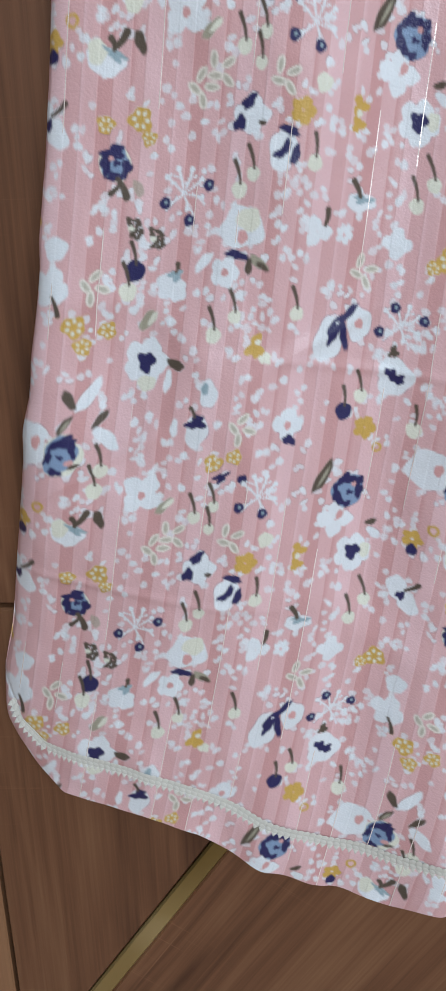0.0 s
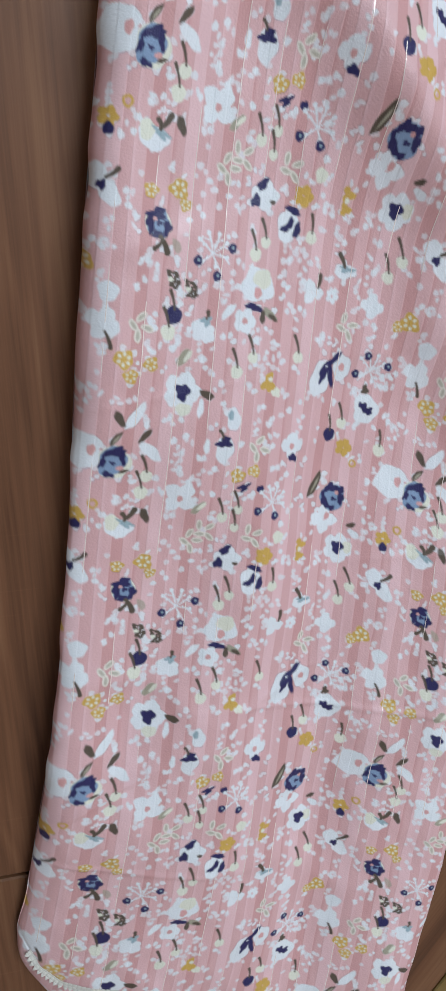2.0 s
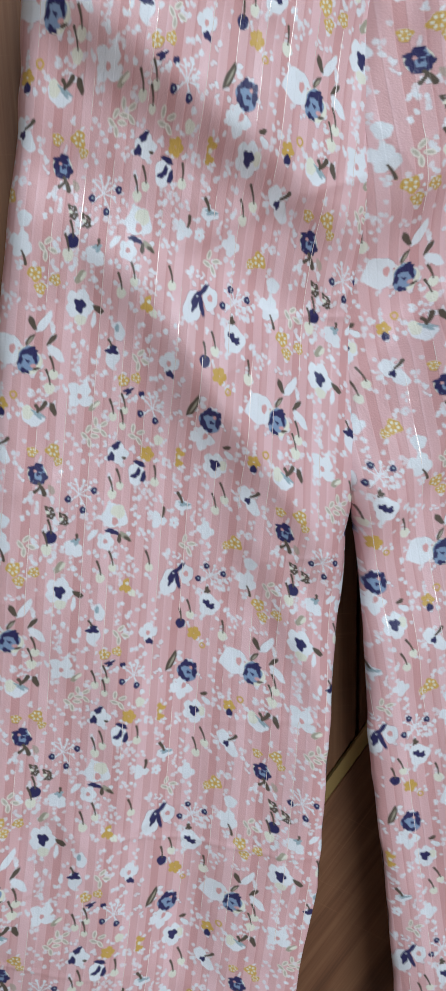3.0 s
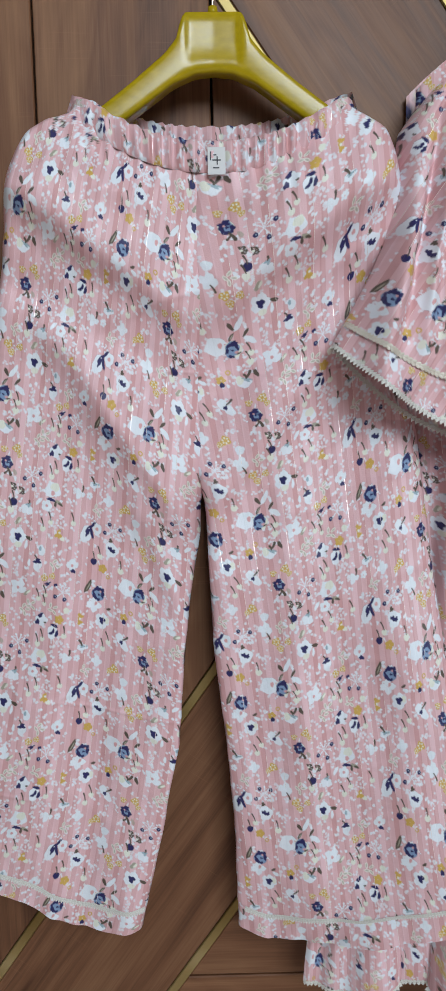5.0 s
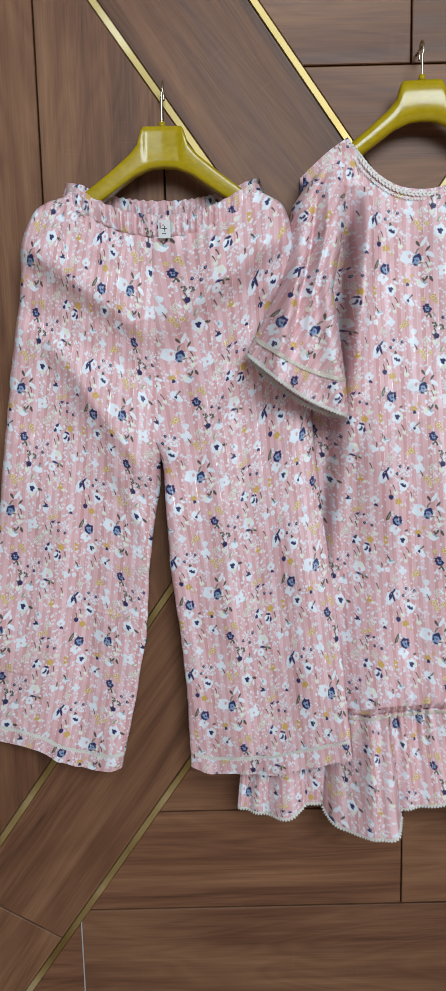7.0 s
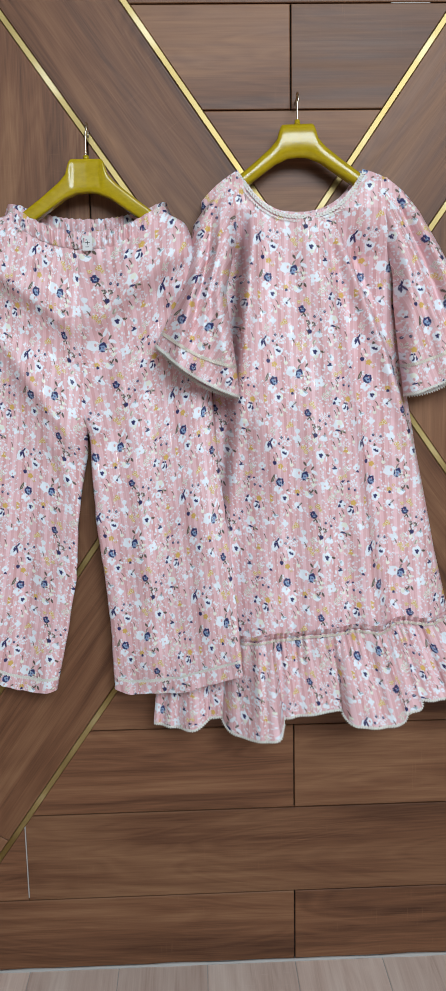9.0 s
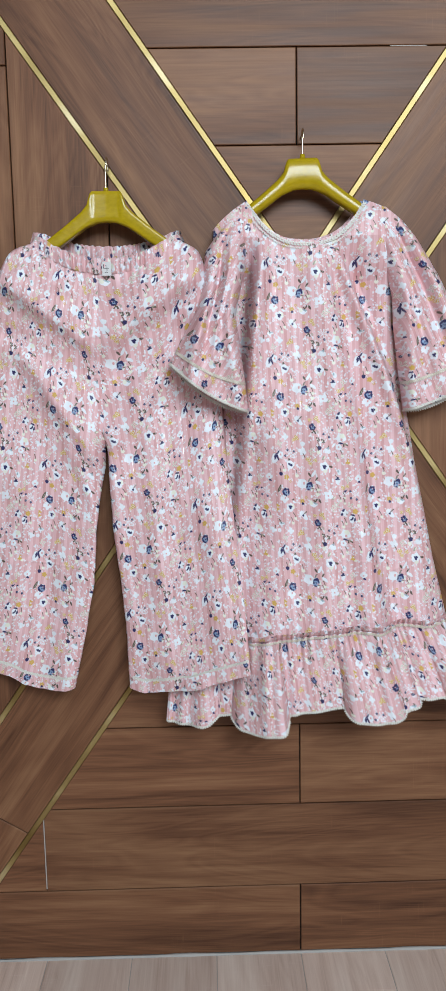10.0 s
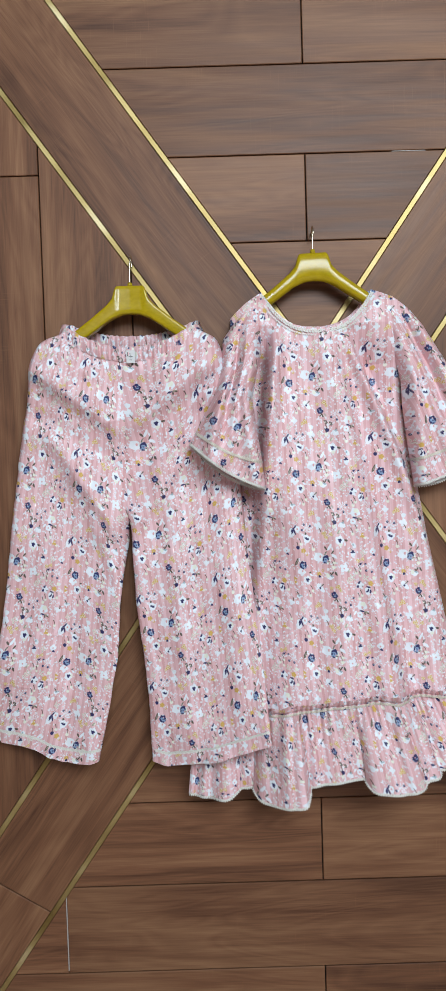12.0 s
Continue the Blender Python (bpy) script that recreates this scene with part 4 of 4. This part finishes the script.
# sewn-in label under the band, with an unreadable mark
tag_ = part("label", box_bm(-0.3735, -0.3565, -0.0935, -0.0925, 1.4610, 1.4860), LABEL, trousers, "small white satin brand label", False)
for x0, x1, z0, z1 in ((-0.3714, -0.3702, 1.474, 1.482), (-0.3690, -0.3650, 1.4783, 1.4794), (-0.3690, -0.3610, 1.4736, 1.4747), (-0.3650, -0.3638, 1.470, 1.4775), (-0.3685, -0.3625, 1.4666, 1.4677)):
    part("label_mark", box_bm(x0, x1, -0.0938, -0.0934, z0, z1), INK, tag_, "", False)

# ---------- tunic ----------
tunic = thing("tunic", (0.02, -0.05, 0.56), "pink floral short-sleeved tunic with ruffled hem and silver trim, on hanger", "tunic")
CX = 0.010


def neck_z(x):
    q = np.clip(np.abs((x - CX) / 0.112), 0, 1)
    return 1.522 + 0.078 * q ** 2.6


TL = curve_at([(1.60, -0.164), (1.52, -0.166), (1.46, -0.164), (1.40, -0.152), (1.36, -0.140), (1.28, -0.143), (1.20, -0.152), (1.1, -0.165), (0.95, -0.20), (0.8, -0.248), (0.72, -0.266)])
TR = curve_at([(1.60, 0.195), (1.52, 0.198), (1.46, 0.194), (1.40, 0.188), (1.36, 0.191), (1.297, 0.203), (1.20, 0.216), (1.065, 0.236), (0.908, 0.264), (0.843, 0.279), (0.72, 0.305)])
BODY = curve_at([(1.62, 0.050), (1.592, 0.058), (1.575, 0.070), (1.50, 0.078), (1.42, 0.082), (1.30, 0.094), (1.20, 0.103), (1.05, 0.112), (0.86, 0.132), (0.76, 0.155), (0.70, 0.165)])


# where the two folds beside the middle panel run
FOLD_NEAR = curve_at([(1.56, -0.080), (1.49, -0.088), (1.36, -0.102), (1.24, -0.114), (1.05, -0.132), (0.868, -0.150), (0.72, -0.164)])
FOLD_FAR = curve_at([(1.58, 0.040), (1.523, 0.068), (1.40, 0.118), (1.297, 0.160), (1.235, 0.182), (1.10, 0.226), (0.72, 0.33)])
FOLD_SOFT = curve_at([(1.56, 0.038), (1.468, 0.054), (1.179, 0.102), (0.868, 0.146), (0.72, 0.166)])


def shoulder_z(x):
    d = np.abs(x - CX)
    return np.where(d < 0.112, neck_z(x), 1.598 - (d - 0.112) * np.where(x > CX, 0.24, 0.62) - np.where(x > CX, 5.0, 3.0) * np.clip(d - 0.112, 0, 1) ** 2)


def seam_z(s):
    return 0.727 + 0.054 * np.clip(s / 0.62, 0, 1) ** 0.75 + 0.0015 * np.sin(s * 40)


def tunic_uv(x, z):
    return lay(x, z, 0.02, 1.15,
               (0.09, 5.906, 0.271, -1.413, -0.659, -0.158, -0.191, 0.011, -0.051, 0.097),
               (0.507, -0.094, -5.469, 0.713, 0.525, -0.064, -0.052, -0.03, 0.085, -0.038))


def tunic_body(s, v, front=True):
    zb = seam_z(s)
    x0 = TL(np.full_like(s, 1.55)) + (TR(np.full_like(s, 1.55)) - TL(np.full_like(s, 1.55))) * s
    zt = shoulder_z(x0)
    z = zt + (zb - zt) * v
    x = TL(z) + (TR(z) - TL(z)) * s
    # near the top the columns keep to the cut of the neck
    keep = np.clip((z - 1.42) / 0.10, 0, 1)
    keep = keep * keep * (3 - 2 * keep)
    x = x * (1 - keep) + x0 * keep
    left = np.clip(s / np.interp(z, (0.98, 1.16), (0.46, 0.25)), 0, 1)
    low = np.clip((1.34 - z) / 0.18, 0, 1)
    round_l = (1 - low) * np.sqrt(np.clip(1 - (1 - np.clip(s / 0.16, 0, 1)) ** 2, 0, 1)) + low * (left * left * (3 - 2 * left)) ** 0.9
    round_r = np.sqrt(np.clip(1 - np.clip((s - 0.74) / 0.26, 0, 1) ** 2.4, 0, 1))
    body = round_l * round_r
    if front:
        w = rumple(x, z, 41) * 0.9
        # the middle panel hangs proud, with a crisp fold down each side
        ends = np.clip((1.53 - z) / 0.08, 0, 1) * np.clip((z - 0.70) / 0.10, 0, 1)
        for off, drop, edge, fade in ((FOLD_NEAR(z) - x, 0.060, 0.006, 9.0), (x - FOLD_FAR(z), 0.046, 0.006, 0.06), (x - FOLD_SOFT(z), 0.030, 0.012, 0.08)):
            w = w - drop * ends * 0.5 * (1 + np.tanh(off / edge)) * np.exp(-np.clip(off - 0.02, 0, 1) / fade)
            w = w + 0.45 * drop * ends * np.exp(-((off + 2.0 * edge) / (2.4 * edge)) ** 2)
        w = w + 0.009 * fold(x, z, (0.03, 1.15), (0.06, 0.78), 0.022)
        w = w - 0.006 * fold(x, z, (-0.015, 1.20), (-0.005, 0.78), 0.018)
        w = w + 0.006 * np.sin(x * 62) * np.clip((1.0 - z) / 0.25, 0, 1)
        # gathers above the ruffle seam
        w = w + 0.0016 * np.sin(x * 420 + 3 * np.sin(x * 37)) * np.clip(1 - (z - zb) / 0.03, 0, 1)
        rim = 0.012 + 0.040 * np.clip((z - 1.40) / 0.08, 0, 1) + 0.045 * np.clip((1.2 - z) / 0.45, 0, 1)
        rim = np.minimum(rim, BODY(z))
        y = -(rim + (BODY(z) - rim + w) * body)
    else:
        y = -(0.010 + 0.05 * np.clip((1.2 - z) / 0.45, 0, 1) * body)
        cut_ = np.clip(1 - v * 6, 0, 1)
        z = z + cut_ * 0.006
    return (x, y, z, *tunic_uv(x, z))


sf, vf = grid(500, 820)
sb, vb = grid(70, 90)
cloth("body", [tunic_body(sf, vf), tunic_body(sb, vb, False)], tunic)


LOBE = curve_at([(-0.33, 0.7), (-0.276, 0.8), (-0.25, 1), (-0.205, 1.0), (-0.178, 0.1), (-0.142, 0.0), (-0.122, 0.9), (-0.10, 1.1), (-0.058, 1.1), (-0.046, 0.15), (-0.02, 0.0), (0.075, 0.05), (0.092, 0.85), (0.13, 1.0), (0.168, 0.95), (0.176, 0.55), (0.20, 0.5), (0.21, 0.05), (0.27, 0.0), (0.30, 0.7), (0.335, 0.7), (0.36, 0.2)], 0.011)


def ruffle(s, v, front=True):
    """The gathered flounce below the seam; its folds open towards the hem."""
    zt = seam_z(s) + 0.016
    x_top = TL(seam_z(s)) + (TR(seam_z(s)) - TL(seam_z(s))) * s
    x_bot = -0.279 + 0.632 * s
    f = np.clip((v - 0.09) / 0.91, 0, 1)
    lobe = LOBE(x_bot)
    left = np.clip(s / 0.50, 0, 1)
    base = 0.050 + 0.102 * (left * left * (3 - 2 * left)) ** 0.8
    base = base * np.sqrt(np.clip(1 - np.clip((s - 0.93) / 0.07, 0, 1) ** 2.4, 0, 1)) + 0.008
    # it hangs from the lower edge of the tunic's body
    root = -tunic_body(s, np.full_like(s, 0.985))[1] + 0.004
    base = root + (base - root) * f ** 0.7
    zb = np.interp(x_bot, (-0.28, -0.16, -0.04, 0.06, 0.2, 0.36), (0.598, 0.603, 0.621, 0.639, 0.649, 0.652)) - 0.022 * lobe
    z = zt + (zb - zt) * v
    steep = np.clip((LOBE(x_bot + 0.004) - LOBE(x_bot - 0.004)) / 0.008 / 45, -1, 1)
    x = x_top + (x_bot - x_top) * f - 0.010 * f * steep
    gather = np.sin(s * 250 + 4 * np.sin(s * 31) + 2 * np.sin(s * 13))
    soft = np.sin(s * 74 + 5 * np.sin(s * 17) + 2 * np.sin(s * 7.3))
    heading = np.clip((0.085 - v) / 0.085, 0, 1)
    near = np.exp(-(np.clip(v - 0.09, -1, 1) / 0.24) ** 2)
    amp = 0.052 * np.clip(0.25 + 2.2 * s, 0, 1)
    y = -(base + amp * f ** 0.45 * lobe + 0.0026 * gather * near * np.clip(v / 0.1, 0.4, 1) + 0.0080 * soft * f ** 0.3 * (1 - 0.65 * f) + 0.004 + 0.008 * heading * (1 + 0.8 * gather) + rumple(x, z, 77) * 0.8)
    y = y + 0.004 * np.exp(-((v - 0.088) / 0.025) ** 2)
    y = np.minimum(y, -0.004)
    z = z + heading * 0.0035 * gather
    tu, tv = tunic_uv(x_top + (x_bot - x_top) * 0.5, z)
    return x, y, z, tu * 1.15 + 0.2, tv + 0.37


sf, vf = grid(560, 150)
flounce = cloth("ruffle", [ruffle(sf, vf)], tunic, "gathered ruffle along the tunic's hem")
q = np.linspace(0, 1, 520)
x, y, z, _, _ = ruffle(q, np.full_like(q, 0.995))
braid("hem_lace", list(zip(x, y, z - 0.001)), 0.0035, LACE, flounce, "white picot lace edging", 0.0046, 0.0034, 0.0005)
x, y, z, _, _ = ruffle(q, np.full_like(q, 0.085))
braid("seam_braid", list(zip(x, y - 0.0085, z)), 0.0048, GILT, flounce, "antique gold braid over the seam", 0.0045)

# neck: facing and beaded braid
s_ = np.linspace(0, 1, 160)
neck = []
for k in s_:
    x = CX + 0.112 * math.copysign(abs(math.cos(math.pi * (1 - k))) ** 0.75, math.cos(math.pi * (1 - k)))
    zz = float(neck_z(np.array([x]))[0])
    neck.append((x, -(float(BODY(np.array([zz]))[0]) * 0.985 + 0.0045), zz - 0.0075))
collar = braid("neck_trim", neck, 0.0068, LACE, tunic, "silver-grey beaded braid round the neckline", 0.0056, 0.0, 0.0015, False)
inner_path = [(CX + (x - CX) * 1.05, y - 0.0002, z - 0.0075) for x, y, z in neck]
braid("beading", inner_path, 0.0026, LACE, collar, "row of tiny silver beads", 0.0042, 0.0, 0.0015, False)
sn, vn = grid(160, 10)
xb = CX + 0.109 * (2 * sn - 1)
zb_ = 1.533 + 0.060 * np.abs(2 * sn - 1) ** 2.6 - 0.028 * vn
cloth("back_neck", [(xb, -0.016 - 0.026 * np.abs(2 * sn - 1) ** 3 + 0.002 * np.sin(xb * 90), zb_, *tunic_uv(xb + 0.05, zb_ + 0.07))], tunic, "inside of the tunic's back neck")


def sleeve(kind):
    if kind == "near":          # lies over the trousers
        a_top, b_top = (-0.183, 1.508), (-0.118, 1.560)
        outer = curve_at([(0, -0.156), (0.1, -0.181), (0.3, -0.192), (0.45, -0.200), (0.75, -0.232), (1, -0.253)])
        outer_z = curve_at([(0, 1.541), (0.1, 1.507), (0.3, 1.43), (0.45, 1.395), (0.75, 1.335), (1, 1.298)])
        inner = curve_at([(0, -0.098), (0.25, -0.105), (0.5, -0.126), (0.7, -0.117), (0.85, -0.110), (1, -0.105)])
        inner_z = curve_at([(0, 1.578), (0.25, 1.48), (0.5, 1.385), (0.7, 1.31), (0.85, 1.26), (1, 1.204)])
        turn, org, deep0, deep1, seed = 32, (-0.205, 1.340), 0.072, 0.134, 91
    else:
        outer = curve_at([(0, 0.166), (0.1, 0.196), (0.2, 0.224), (0.4, 0.265), (0.7, 0.313), (1, 0.350)])
        outer_z = curve_at([(0, 1.584), (0.1, 1.560), (0.2, 1.526), (0.4, 1.458), (0.7, 1.36), (1, 1.275)])
        inner = curve_at([(0, 0.125), (0.25, 0.160), (0.45, 0.178), (0.6, 0.180), (0.8, 0.190), (1, 0.200)])
        inner_z = curve_at([(0, 1.584), (0.25, 1.49), (0.45, 1.415), (0.6, 1.36), (0.8, 1.275), (1, 1.200)])
        turn, org, deep0, deep1, seed = -24, (0.230, 1.33), 0.060, 0.096, 97

    def place(s, v, front=True, drop=0.0):
        """s from the outer to the inner edge, v from shoulder to cuff."""
        x = outer(v) + (inner(v) - outer(v)) * s
        z = outer_z(v) + (inner_z(v) - outer_z(v)) * s
        sag = -0.012 * np.sin(s * np.pi) * v
        z = z + sag - drop * v ** 6 * np.sin(np.clip(s * 1.0, 0, 1) * np.pi) ** 0.5
        r = np.sqrt(np.clip(1 - np.abs(2 * s - 1) ** 3.0, 0, 1))
        deep = deep0 + (deep1 - deep0) * np.clip(v / 0.55, 0, 1)
        mid = 0.044 + (0.046 * np.clip((v - 0.2) / 0.4, 0, 1) if kind == "near" else 0.010 * v)
        if front:
            w = rumple(x, z, seed) * 1.1
            w = w + 0.014 * np.sin((s * 1.6 + 0.1 - 0.35 * v) * 2 * np.pi) * np.clip(v / 0.5, 0, 1)
            w = w + 0.0035 * np.sin(s * 19 - v * 4) * v
            w = w + (0.013 * np.exp(-((s - 0.62 + 0.12 * v) / 0.07) ** 2) - 0.014 * np.exp(-((s - 0.42 + 0.10 * v) / 0.06) ** 2)) * np.clip(v / 0.3, 0, 1) * np.clip((1.05 - v) / 0.3, 0, 1)
            y = -(mid + (deep - mid + w) * r)
        else:
            y = -(mid + (deep - mid - 0.030) * r * 0.5)
        c, q = math.cos(radians(turn)), math.sin(radians(turn))
        px, pz = x - org[0], z - org[1]
        gx, gz = (px * c - pz * q) / 0.171, -(px * q + pz * c) / 0.192
        return x, y, z, gx + 131 / 180, gz + 13 / 190

    sf, vf = grid(170, 250)
    sb, vb = grid(60, 80)
    ob = cloth("sleeve", [place(sf, vf), place(sb, vb, False, 0.010)], tunic, "loose short sleeve with trimmed cuff")
    q = np.linspace(0.0, 1, 220)
    for v, wide, teeth, m, name, label, st in ((0.995, 0.0030, 0.0036, LACE, "cuff_lace", "white picot lace on the cuff", 0.0046), (0.86, 0.0056, 0.0, GILT, "cuff_braid", "twisted gold and silver braid", 0.0048)):
        x, y, z, _, _ = place(q, np.full_like(q, v))
        braid(name, list(zip(x, y - 0.001, z)), wide, m, ob, label, st, teeth)
    x, y, z, _, _ = place(q, np.full_like(q, 0.997), False, 0.010)
    braid("cuff_lace", list(zip(x, y - 0.0005, z)), 0.0035, LACE, ob, "white picot lace on the far side of the cuff", 0.0046, 0.0036)
    return ob


sleeve("near")
sleeve("far")
